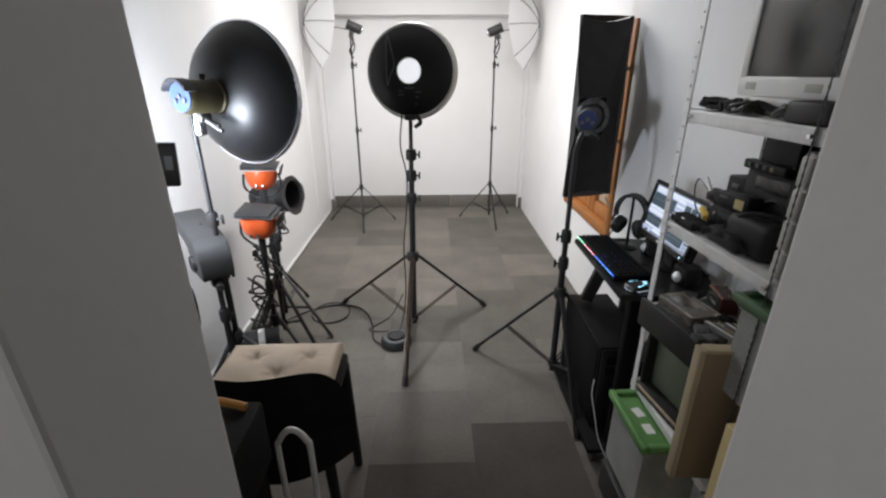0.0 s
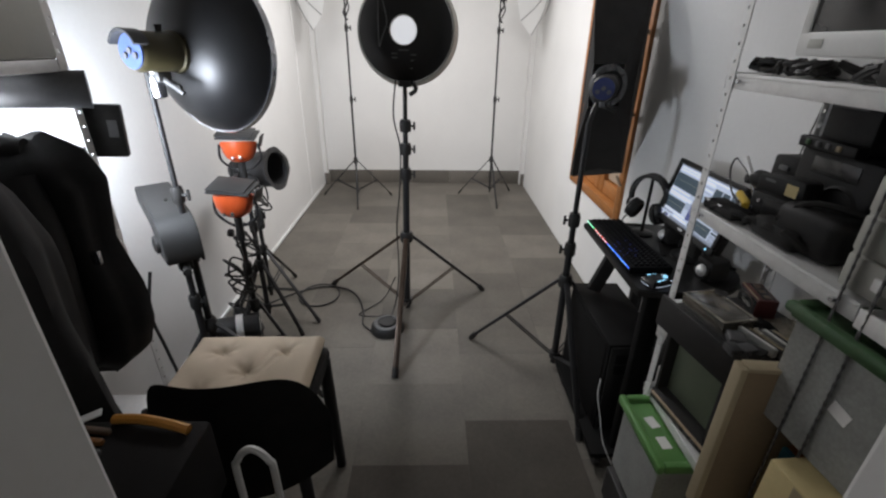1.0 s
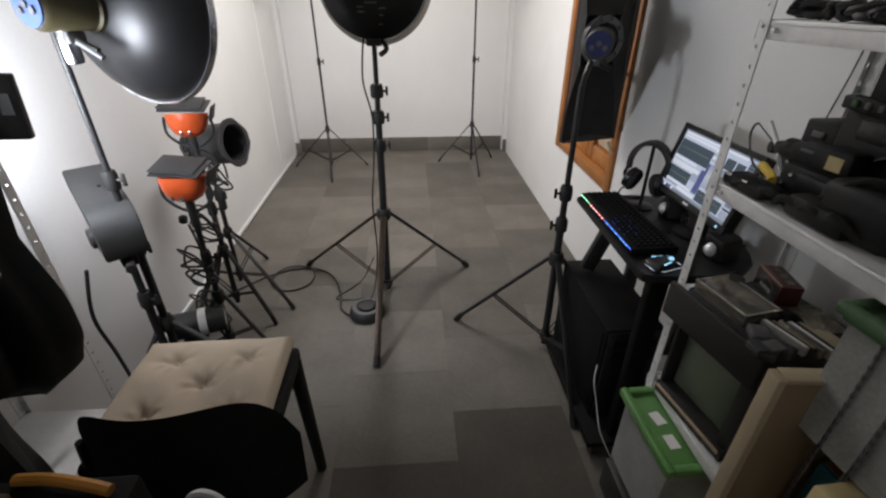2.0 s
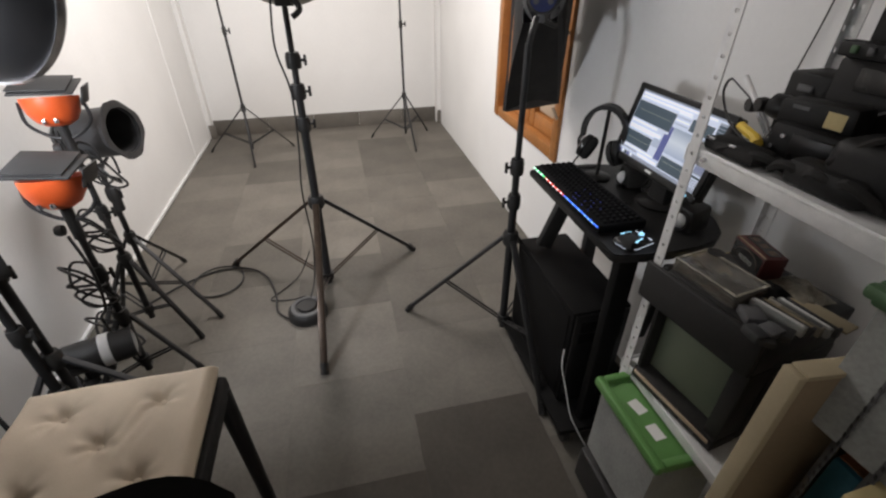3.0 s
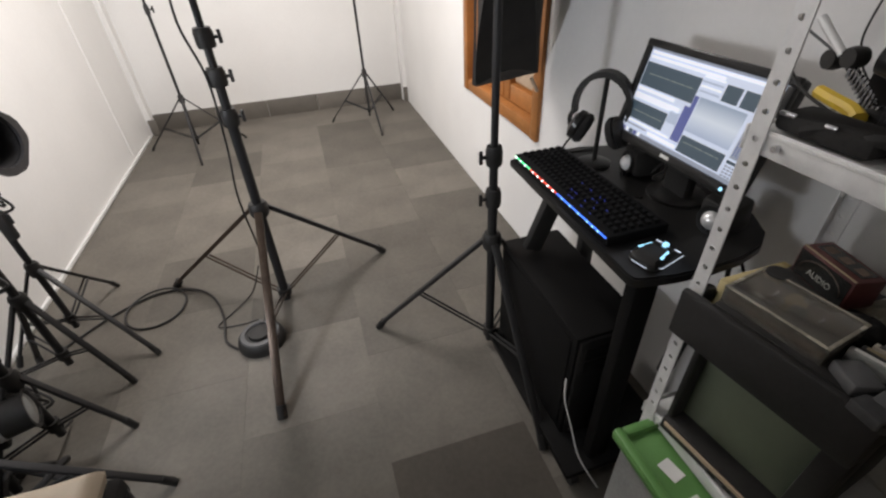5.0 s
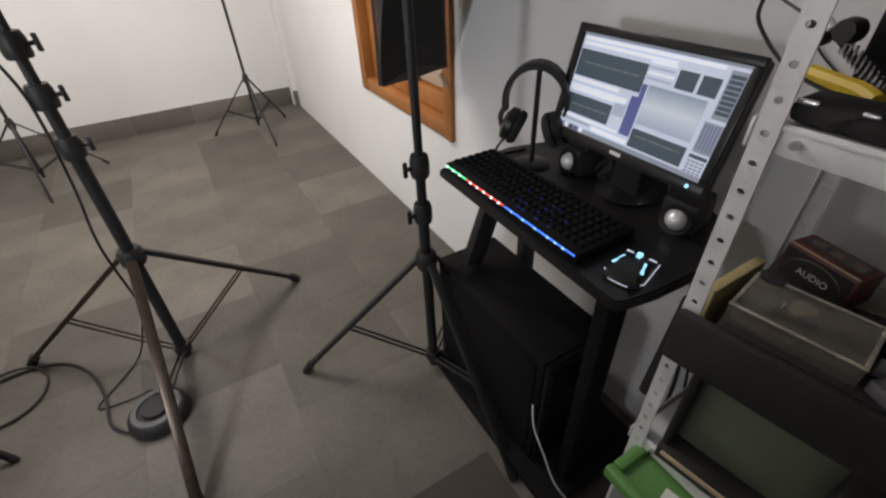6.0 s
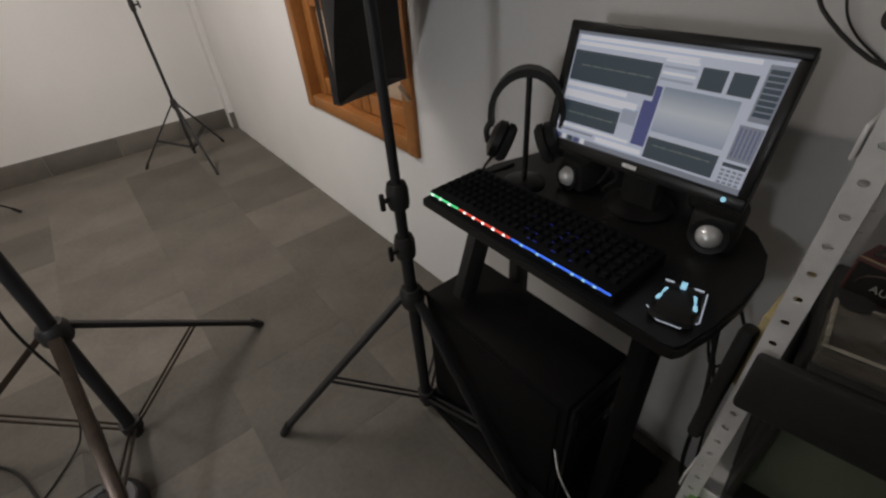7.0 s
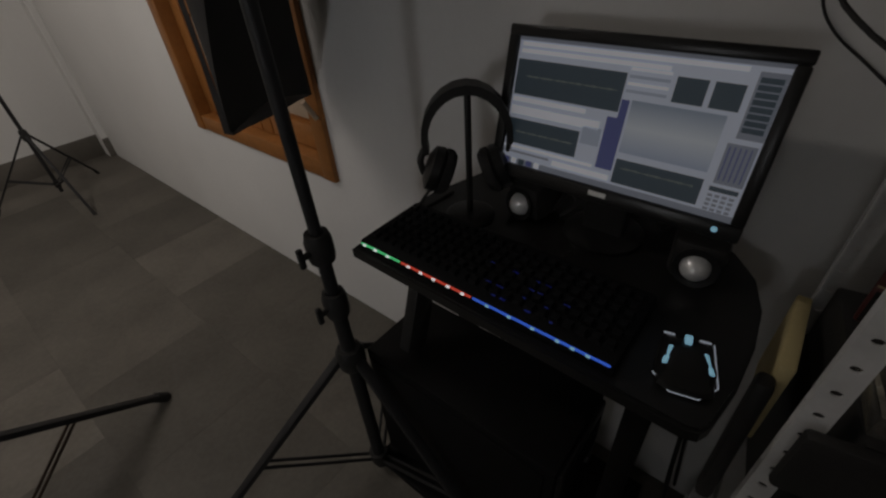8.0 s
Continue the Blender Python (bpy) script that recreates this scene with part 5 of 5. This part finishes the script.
part("paper_label", box((-0.0862, -0.03, 0.13), (0.001, 0.036, 0.026), 0, pose(0, 0, 0, 12)), PAPER, tub2, "white paper label")
part("contents", box((0.0, -0.06, 0.06), (0.155, 0.085, 0.10), 0.006), NAVY, tub2, "dark blue contents")
yb = thing("cardboard_box", pose(1.765, 2.872, 0.505, 0, 0, 3), "pale yellow cardboard box with worn flaps", "box", "cardboard boxes")
part("carton", box((0, 0, 0.147), (0.26, 0.155, 0.293), 0.004), CARD, yb)
part("tape", box((-0.131, 0, 0.15), (0.001, 0.04, 0.28), 0), TAN, yb)
yb2 = thing("cardboard_box", pose(1.74, 2.90, 0.16, 0, 0, -3), "pale yellow cardboard box on the lowest shelf", "box", "cardboard boxes")
part("carton", box((0, 0, 0.16), (0.28, 0.20, 0.32), 0.004), CARD, yb2)
tcd = thing("teal_box", pose(1.785, 2.985, 0.505, 0, 0, 2), "teal printed box with an orange-brown top", "box")
part("carton", box((0, 0, 0.125), (0.14, 0.046, 0.25), 0.002), TEAL, tcd)
part("top_flap", box((0.004, 0, 0.2515), (0.13, 0.045, 0.003), 0.001), FLAP, tcd, "orange-brown printed top")

# ---- computer desk ----
desk = thing("computer_desk", (1.80, 3.80, 0), "small black computer desk with a rounded corner", "desk")
o = [(1.640, 4.095), (1.634, 3.80), (1.629, 3.552), (1.634, 3.538), (1.648, 3.531), (1.71, 3.520), (1.79, 3.516), (1.865, 3.521), (1.93, 3.540), (1.978, 3.575), (2.012, 3.635), (2.035, 3.72), (2.035, 4.05), (1.86, 4.10)]
part("top", slab([(x - 1.80, y - 3.80) for x, y in o], 0.788, 0.812, 0.004), GLOSS, desk)
part("near_leg", box((-0.074, -0.195, 0.42), (0.06, 0.035, 0.73), 0.006), CASE, desk)
part("far_leg", box((0.105, 0.25, 0.42), (0.05, 0.03, 0.73), 0.004), BLACK, desk)
part("far_bracket", box((-0.035, 0.262, 0.645), (0.06, 0.03, 0.30), 0.006, pose(0, 0, 0, 0, 20)), BLACK, desk)
part("base_board", box((-0.01, 0.06, 0.062), (0.36, 0.60, 0.022), 0.004), CASE, desk)
for x, y in ((-0.16, -0.22), (-0.16, 0.22), (0.14, -0.22), (0.14, 0.22)):
    c = part("caster", rod((x - 0.012, y, 0.026), (x + 0.012, y, 0.026), 0.025, n=18), BLACK, desk)
    part("caster_fork", box((x, y, 0.044), (0.03, 0.03, 0.014), 0.004), METAL, c)
pc = thing("computer_tower", (1.757, 3.918, 0.073), "matt black computer tower under the desk", "computer")
part("case", box((0, 0, 0.21), (0.205, 0.47, 0.415), 0.006), CASE, pc)
part("front_panel", box((0, -0.238, 0.21), (0.19, 0.012, 0.40), 0.006), GLOSS, pc)
for z in (0.36, 0.31):
    part("drive_bay", box((0.0, -0.2445, z), (0.15, 0.003, 0.040), 0.001), CASE, pc)
part("power_button", lathe([(0, 0), (0.008, 0), (0.007, 0.003), (0, 0.003)], facing((0.05, -0.244, 0.25), (0, -1, 0)), 14), GREY, pc)
part("side_panel", box((-0.1045, 0.0, 0.21), (0.004, 0.43, 0.37), 0.002), CASE, pc)
tagged(part("white_cable", tube([(1.655, 3.70, 0.32), (1.64, 3.67, 0.27), (1.648, 3.63, 0.19), (1.655, 3.595, 0.12), (1.665, 3.565, 0.085), (1.70, 3.53, 0.01)], 0.0024), WHITE), "thin white cable hanging in front of the desk", "cable")
for i, pts in enumerate(([(1.90, 3.57, 0.78), (1.93, 3.56, 0.60), (1.96, 3.54, 0.40), (1.93, 3.52, 0.20), (1.97, 3.50, 0.02)], [(1.94, 3.60, 0.78), (2.0, 3.55, 0.62), (2.02, 3.52, 0.52), (2.0, 3.56, 0.45), (2.02, 3.60, 0.55), (2.01, 3.54, 0.38), (2.0, 3.50, 0.10)])):
    tagged(part("desk_cable", tube(pts, 0.005 if i < 1 else 0.0035), BLACK), "black cable hanging behind the desk", "cable")
bar = thing("power_strip", pose(1.752, 3.494, 0.675, 0, 0, 0), "black power strip hung slanting on the rack side", "power strip")
part("housing", box((0, 0, 0), (0.032, 0.022, 0.235), 0.008, pose(0, 0, 0, 0, 8)), BLACK, bar)
yc = thing("manila_board", pose(1.855, 3.4805, 0.66, 0, 0, 0), "manila cardboard panel fixed to the rack side", "board")
part("sheet", box((0.0, 0.0, 0.075), (0.15, 0.018, 0.15), 0.003), CARD, yc)

# keyboard
kb = thing("keyboard", (1.715, 3.855, 0.812), "black gaming keyboard with a colour-lit front edge", "keyboard")
part("base", box((0, 0, 0.0125), (0.145, 0.435, 0.025), 0.005), KEYCAP, kb)
for m_, a, b in ((LEDG, 0.125, 0.212), (LEDR, -0.012, 0.122), (LEDB, -0.212, -0.015)):
    part("light_strip", box((-0.0730, (a + b) / 2, 0.0200), (0.003, b - a, 0.0024), 0.0005), m_, kb, "glowing light strip")
for y in (0.203, 0.178, 0.150, 0.105, 0.080, 0.055, 0.028, 0.002, -0.04, -0.075, -0.11, -0.145, -0.165, -0.185):
    part("led_spot", box((-0.0745, y, 0.0200), (0.003, 0.006, 0.0034), 0.001), LEDW if y > -0.04 else LEDC, kb)

# mouse
ms = thing("mouse", pose(1.707, 3.577, 0.812, 0, 0, 14) @ Matrix.Diagonal((0.74, 0.92, 0.74, 1.0)), "black gaming mouse with pale blue light lines", "mouse")
mb = bmesh.new()
mo = [(-0.058, -0.018), (-0.05, -0.032), (-0.01, -0.036), (0.03, -0.032), (0.055, -0.03), (0.060, -0.012), (0.060, 0.012), (0.055, 0.03), (0.03, 0.032), (-0.01, 0.036), (-0.05, 0.032), (-0.058, 0.018)]
rows = []
for z, k in ((0.0, 0.96), (0.010, 1.0), (0.022, 0.93), (0.031, 0.74), (0.035, 0.42)):
    rows.append([mb.verts.new((x * k - 0.004 * z / 0.035, y * k, z * (1 - 0.25 * (x / 0.06) ** 2))) for x, y in mo])
for a, b in zip(rows, rows[1:]):
    for i in range(len(mo)):
        mb.faces.new((a[i], a[(i + 1) % len(mo)], b[(i + 1) % len(mo)], b[i]))
mb.faces.new(rows[-1])
mb.faces.new(rows[0][::-1])
part("shell", mb, GLOSS, ms)
part("rear_light", tube([(0.058, -0.034, 0.010), (-0.030, -0.0375, 0.009), (-0.061, -0.016, 0.008), (-0.061, 0.016, 0.008), (-0.032, 0.037, 0.009)], 0.0011, n=6, smooth=1), LEDM, ms, "white light line round the back")
for q in (-1, 1):
    part("side_light", box((-0.006, q * 0.0235, 0.0295), (0.040, 0.006, 0.004), 0.001, pose(0, 0, 0, q * -35, 0, q * -10)), LEDC, ms, "pale blue light blade")
    part("front_light", box((0.052, q * 0.022, 0.018), (0.004, 0.014, 0.002), 0.0005), LEDM, ms)
part("wheel", rod((0.038, -0.004, 0.026), (0.038, 0.004, 0.026), 0.009, n=16), LEDC, ms)


# speakers
def speaker(x, y, rz):
    s = thing("desk_speaker", pose(x, y, 0.812, 0, 0, rz), "small black cube speaker with a silver dome", "speaker", "desk speakers")
    part("cabinet", box((0.032, 0, 0.036), (0.07, 0.072, 0.072), 0.012, pose(0, 0, 0, 0, -8)), BLACK, s)
    part("surround", lathe([(0.022, 0), (0.030, 0.002), (0.030, 0.005), (0.022, 0.004), (0.022, 0)], facing((-0.006, 0, 0.029), (-1, 0, 0.15)), 28), GLOSS, s)
    part("dome", lathe([(0, 0.019), (0.008, 0.0175), (0.015, 0.0125), (0.0195, 0.005), (0.0205, 0.0), (0, 0.0)], facing((-0.005, 0, 0.028), (-1, 0, 0.15)), 28), SPEAKBALL, s, "silver dome cone")


speaker(1.885, 3.905, -14)
speaker(1.872, 3.615, 8)

# monitor
MT = 14.0
mn = thing("computer_monitor", pose(1.905, 3.7655, 0.812), "black widescreen monitor showing a video editing program", "monitor")
head_m = pose(-0.018, 0, 0.201, 0, MT)
W, Hh = 0.374, 0.226


def on_head(bm):
    bmesh.ops.transform(bm, matrix=head_m, verts=bm.verts)
    return bm


part("back_shell", on_head(box((0.016, 0, 0), (0.03, W - 0.006, Hh - 0.006), 0.008)), BLACK, mn)
for c, s in (((-0.003, 0, Hh / 2 - 0.008), (0.014, W, 0.016)), ((-0.003, 0, -Hh / 2 + 0.011), (0.014, W, 0.022)), ((-0.003, W / 2 - 0.008, 0.005), (0.014, 0.016, Hh - 0.038)), ((-0.003, -W / 2 + 0.008, 0.003), (0.014, 0.016, Hh - 0.038))):
    part("bezel", on_head(box(c, s, 0.003)), GLOSS, mn)
part("bezel_logo", on_head(box((-0.0108, 0, -Hh / 2 + 0.013), (0.001, 0.026, 0.007), 0)), WHITE, mn, "plain pale logo mark")
part("power_light", on_head(lathe([(0, 0), (0.004, 0), (0.003, 0.002), (0, 0.002)], facing((-0.0102, -W / 2 + 0.03, -Hh / 2 + 0.012), (-1, 0, 0)), 12)), LEDC, mn, "blue power light")
part("neck", box((0.012, 0, 0.07), (0.03, 0.07, 0.14), 0.006), BLACK, mn)
part("foot", lathe([(0, 0), (0.065, 0), (0.065, 0.006), (0.055, 0.010), (0, 0.012)], Matrix.Translation((0.01, 0, 0)), 36), GLOSS, mn)
SW, SH = W - 0.030, Hh - 0.036
scr = part("screen", on_head(box((0.0, 0, 0.003), (0.004, SW, SH), 0)), SCREEN, mn, "lit screen with grey-blue program windows", smooth=False)


def pane(u0, v0, u1, v1, material, name="screen_window", lift=0.0026):
    """A window on the screen: u from left to right, v from top to bottom, 0 to 1."""
    y, z = SW / 2 - (u0 + u1) / 2 * SW, SH / 2 - (v0 + v1) / 2 * SH + 0.003
    return part(name, on_head(box((-lift, y, z), (0.0012, (u1 - u0) * SW, (v1 - v0) * SH), 0)), material, scr, smooth=False)


pane(0.0, 0.0, 1.0, 0.03, SCRMID)
pane(0.02, 0.04, 0.88, 0.07, SCRWHITE)
pane(0.02, 0.09, 0.64, 0.12, SCRWHITE)
pane(0.012, 0.165, 0.49, 0.43, SCRDARK)
pane(0.012, 0.62, 0.355, 0.82, SCRDARK)
pane(0.012, 0.45, 0.36, 0.485, SCRWHITE)
pane(0.012, 0.52, 0.43, 0.585, SCRWHITE)
pane(0.365, 0.57, 0.445, 0.70, SCRGRAD)
pane(0.455, 0.47, 0.525, 0.85, SCRNAVY)
pane(0.495, 0.34, 0.525, 0.47, SCRNAVY)
for i in range(4):
    pane(0.50, 0.125 + 0.048 * i, 0.65, 0.145 + 0.048 * i, (SCRWHITE, SCRGRAD)[i % 2])
pane(0.535, 0.335, 0.865, 0.70, SCRBLEND, "gradient_window")
pane(0.67, 0.145, 0.775, 0.305, SCRDARK)
pane(0.795, 0.145, 0.89, 0.305, SCRDARK)
pane(0.535, 0.75, 0.865, 0.93, SCRDARK)
pane(0.912, 0.06, 0.996, 0.455, SCRMID)
for i in range(8):
    pane(0.92, 0.09 + 0.042 * i, 0.986, 0.122 + 0.042 * i, SCRDARK, lift=0.0032)
pane(0.895, 0.49, 0.99, 0.755, SCRMID)
for i in range(5):
    pane(0.905 + 0.017 * i, 0.51, 0.909 + 0.017 * i, 0.73, SCRNAVY, lift=0.0032)
pane(0.89, 0.78, 0.985, 0.81, SCRDARK)
for i in range(4):
    for k in range(4):
        pane(0.892 + 0.024 * i, 0.83 + 0.032 * k, 0.908 + 0.024 * i, 0.848 + 0.032 * k, SCRMID)
pane(0.0, 0.84, 0.44, 0.862, SCRWHITE)
pane(0.0, 0.885, 0.24, 0.90, SCRMID)
pane(0.26, 0.89, 0.52, 0.93, SCRWHITE)
pane(0.0, 0.95, 1.0, 1.0, SCRMID)
for i in range(5):
    pane(0.015 + 0.04 * i, 0.945, 0.042 + 0.04 * i, 0.99, (SCRNAVY, SCRWHITE, SCRDARK)[i % 3], "taskbar_icon", 0.0036)
for u0, v0, u1, n in ((0.06, 0.285, 0.47, 44), (0.05, 0.72, 0.34, 36), (0.56, 0.81, 0.84, 24)):
    for i in range(n):
        u = u0 + (u1 - u0) * i / n
        j = 0.008 * math.sin(i * 2.7) * math.sin(i * 0.9)
        pane(u, v0 - abs(j), u + (u1 - u0) / n * 0.7, v0 + 0.004 + abs(j), SCRTRACE, "trace", 0.0034)
tagged(part("monitor_cable", tube([(1.93, 3.73, 0.93), (1.96, 3.70, 0.88), (1.95, 3.69, 0.84), (1.97, 3.68, 0.82), (2.02, 3.67, 0.815)], 0.004), BLACK), "black video cable behind the monitor", "cable")
tagged(part("speaker_cable", tube([(1.92, 3.86, 0.825), (1.93, 3.84, 0.86), (1.92, 3.82, 0.85), (1.91, 3.84, 0.82), (1.96, 3.80, 0.816)], 0.0035), BLACK), "black speaker lead on the desk", "cable")

# headphones on their stand
hs = thing("headphone_stand", (1.835, 3.985, 0.812), "slim black headphone stand on the desk", "headphone stand")
part("base", lathe([(0, 0), (0.045, 0), (0.045, 0.005), (0.038, 0.009), (0, 0.010)], n=32), GLOSS, hs)
part("post", box((0, 0, 0.118), (0.012, 0.008, 0.222), 0.003), BLACK, hs)
part("saddle", tube([(-0.03, 0.038, 0.214), (-0.015, 0.019, 0.226), (0, 0, 0.229), (0.015, -0.019, 0.226), (0.03, -0.038, 0.214)], 0.006), BLACK, hs)
hp = thing("headphones", pose(1.835, 3.988, 0.812, 0, 0, -52), "black over-ear headphones hanging on their stand", "headphones")
arc = [(0.070 * math.sin(a), 0, 0.150 + 0.084 * math.cos(a)) for a in [math.radians(q) for q in range(-105, 106, 15)]]
hb = bmesh.new()
rws = []
for (x, y, z), k in zip(arc, range(len(arc))):
    w = 0.013 + 0.005 * math.sin(math.pi * k / (len(arc) - 1))
    d = V(x, 0, z - 0.155).normalized()
    t = 0.0045 + 0.003 * math.sin(math.pi * k / (len(arc) - 1))
    rws.append([hb.verts.new(V(x, s * w, z) + d * q) for s, q in ((-1, -t), (1, -t), (1, t), (-1, t))])
for a, b in zip(rws, rws[1:]):
    for i in range(4):
        hb.faces.new((a[i], a[(i + 1) % 4], b[(i + 1) % 4], b[i]))
hb.faces.new(rws[0][::-1])
hb.faces.new(rws[-1])
part("headband", hb, BLACK, hp)
for s in (-1, 1):
    cup = part("ear_cup", lathe([(0, 0), (0.030, 0.0), (0.036, 0.008), (0.034, 0.022), (0.02, 0.03), (0, 0.031)], facing((s * 0.044, 0, 0.092), (s, 0, 0.42)) @ Matrix.Diagonal((1.0, 1.15, 1.0, 1.0)), 28), GLOSS, hp)
    part("ear_pad", lathe([(0.014, 0), (0.03, -0.016), (0.036, -0.008), (0.036, 0.002), (0.014, 0)], facing((s * 0.044, 0, 0.092), (s, 0, 0.42)) @ Matrix.Diagonal((1.0, 1.15, 1.0, 1.0)), 28), CLOTH, cup)
    part("yoke", tube([(s * 0.068, 0, 0.140), (s * 0.080, 0, 0.115), (s * 0.076, 0, 0.09)], 0.006), BLACK, hp)
tagged(part("headphone_cable", tube([(1.80, 4.02, 0.90), (1.78, 4.05, 0.85), (1.80, 4.07, 0.816), (1.88, 4.06, 0.816)], 0.003), BLACK), "thin black headphone lead", "cable")
tagged(part("wall_cable", tube([(2.043, 3.565, 1.60), (2.043, 3.585, 1.35), (2.042, 3.605, 1.20), (2.042, 3.60, 1.15), (2.042, 3.575, 1.115), (2.042, 3.53, 1.082), (2.03, 3.485, 1.05), (1.99, 3.45, 1.02)], 0.0018), BLACK), "black cable hanging down the wall behind the rack", "cable")

# keys, one mesh shared
kme = bpy.data.meshes.new("key")
kbm = bmesh.new()
bot = [kbm.verts.new((x * 0.0068, y * 0.0068, 0)) for x, y in ((-1, -1), (1, -1), (1, 1), (-1, 1))]
top_ = [kbm.verts.new((x * 0.0052, y * 0.0052, 0.007)) for x, y in ((-1, -1), (1, -1), (1, 1), (-1, 1))]
kbm.faces.new(top_)
for i in range(4):
    kbm.faces.new((bot[i], bot[(i + 1) % 4], top_[(i + 1) % 4], top_[i]))
kbm.to_mesh(kme)
kbm.free()
kme.materials.append(KEYCAP)
for r_ in range(6):
    for c_ in range(23):
        k = new("key", kme)
        k.parent = kb
        k.location = (-0.048 + 0.0195 * r_, 0.200 - 0.0182 * c_, 0.0248)
rk = random.Random(5)
for i in range(22):
    r_, c_ = rk.randrange(0, 4), rk.randrange(11, 19)
    part("key_light", box((-0.048 + 0.0195 * r_ - 0.0085, 0.200 - 0.0182 * c_ + rk.uniform(-0.003, 0.003), 0.0260), (0.002, rk.uniform(0.003, 0.009), 0.001), 0), KEYB, kb)

# ---- floor tiles ----
fl_ob = bpy.data.objects["floor"]
TW = 0.452


def tile_mesh(w, d, material=TILE):
    me = bpy.data.meshes.new("tile")
    b = bmesh.new()
    box((0, 0, 0), (w - 0.0005, d - 0.0005, 0.010), 0.0002, bm=b, seg=1)
    b.to_mesh(me)
    b.free()
    me.materials.append(material)
    return me


full = tile_mesh(TW, TW)
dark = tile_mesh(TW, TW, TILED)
for i in range(-3, 5):
    cx = 0.692 + TW * (i + 0.5)
    off = {-1: 3.86, 0: 4.03, 1: 3.80, 2: 3.60, -2: 4.10, -3: 3.7, 3: 3.9, 4: 3.7}[i]
    for k in range(-8, 9):
        cy = off + TW * (k + 0.5)
        lo, hi = max(cx - TW / 2, X0), min(cx + TW / 2, X1)
        if cy - TW / 2 < 0.3:
            continue
        y0, y1 = cy - TW / 2, min(cy + TW / 2, YB)
        if hi - lo < 0.02 or y1 - y0 < 0.02:
            continue
        whole = hi - lo > TW - 0.001 and y1 - y0 > TW - 0.001
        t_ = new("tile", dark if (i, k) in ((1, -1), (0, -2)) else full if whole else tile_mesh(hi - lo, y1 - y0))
        t_.parent = fl_ob
        t_.location = ((lo + hi) / 2, (y0 + y1) / 2, -0.005)
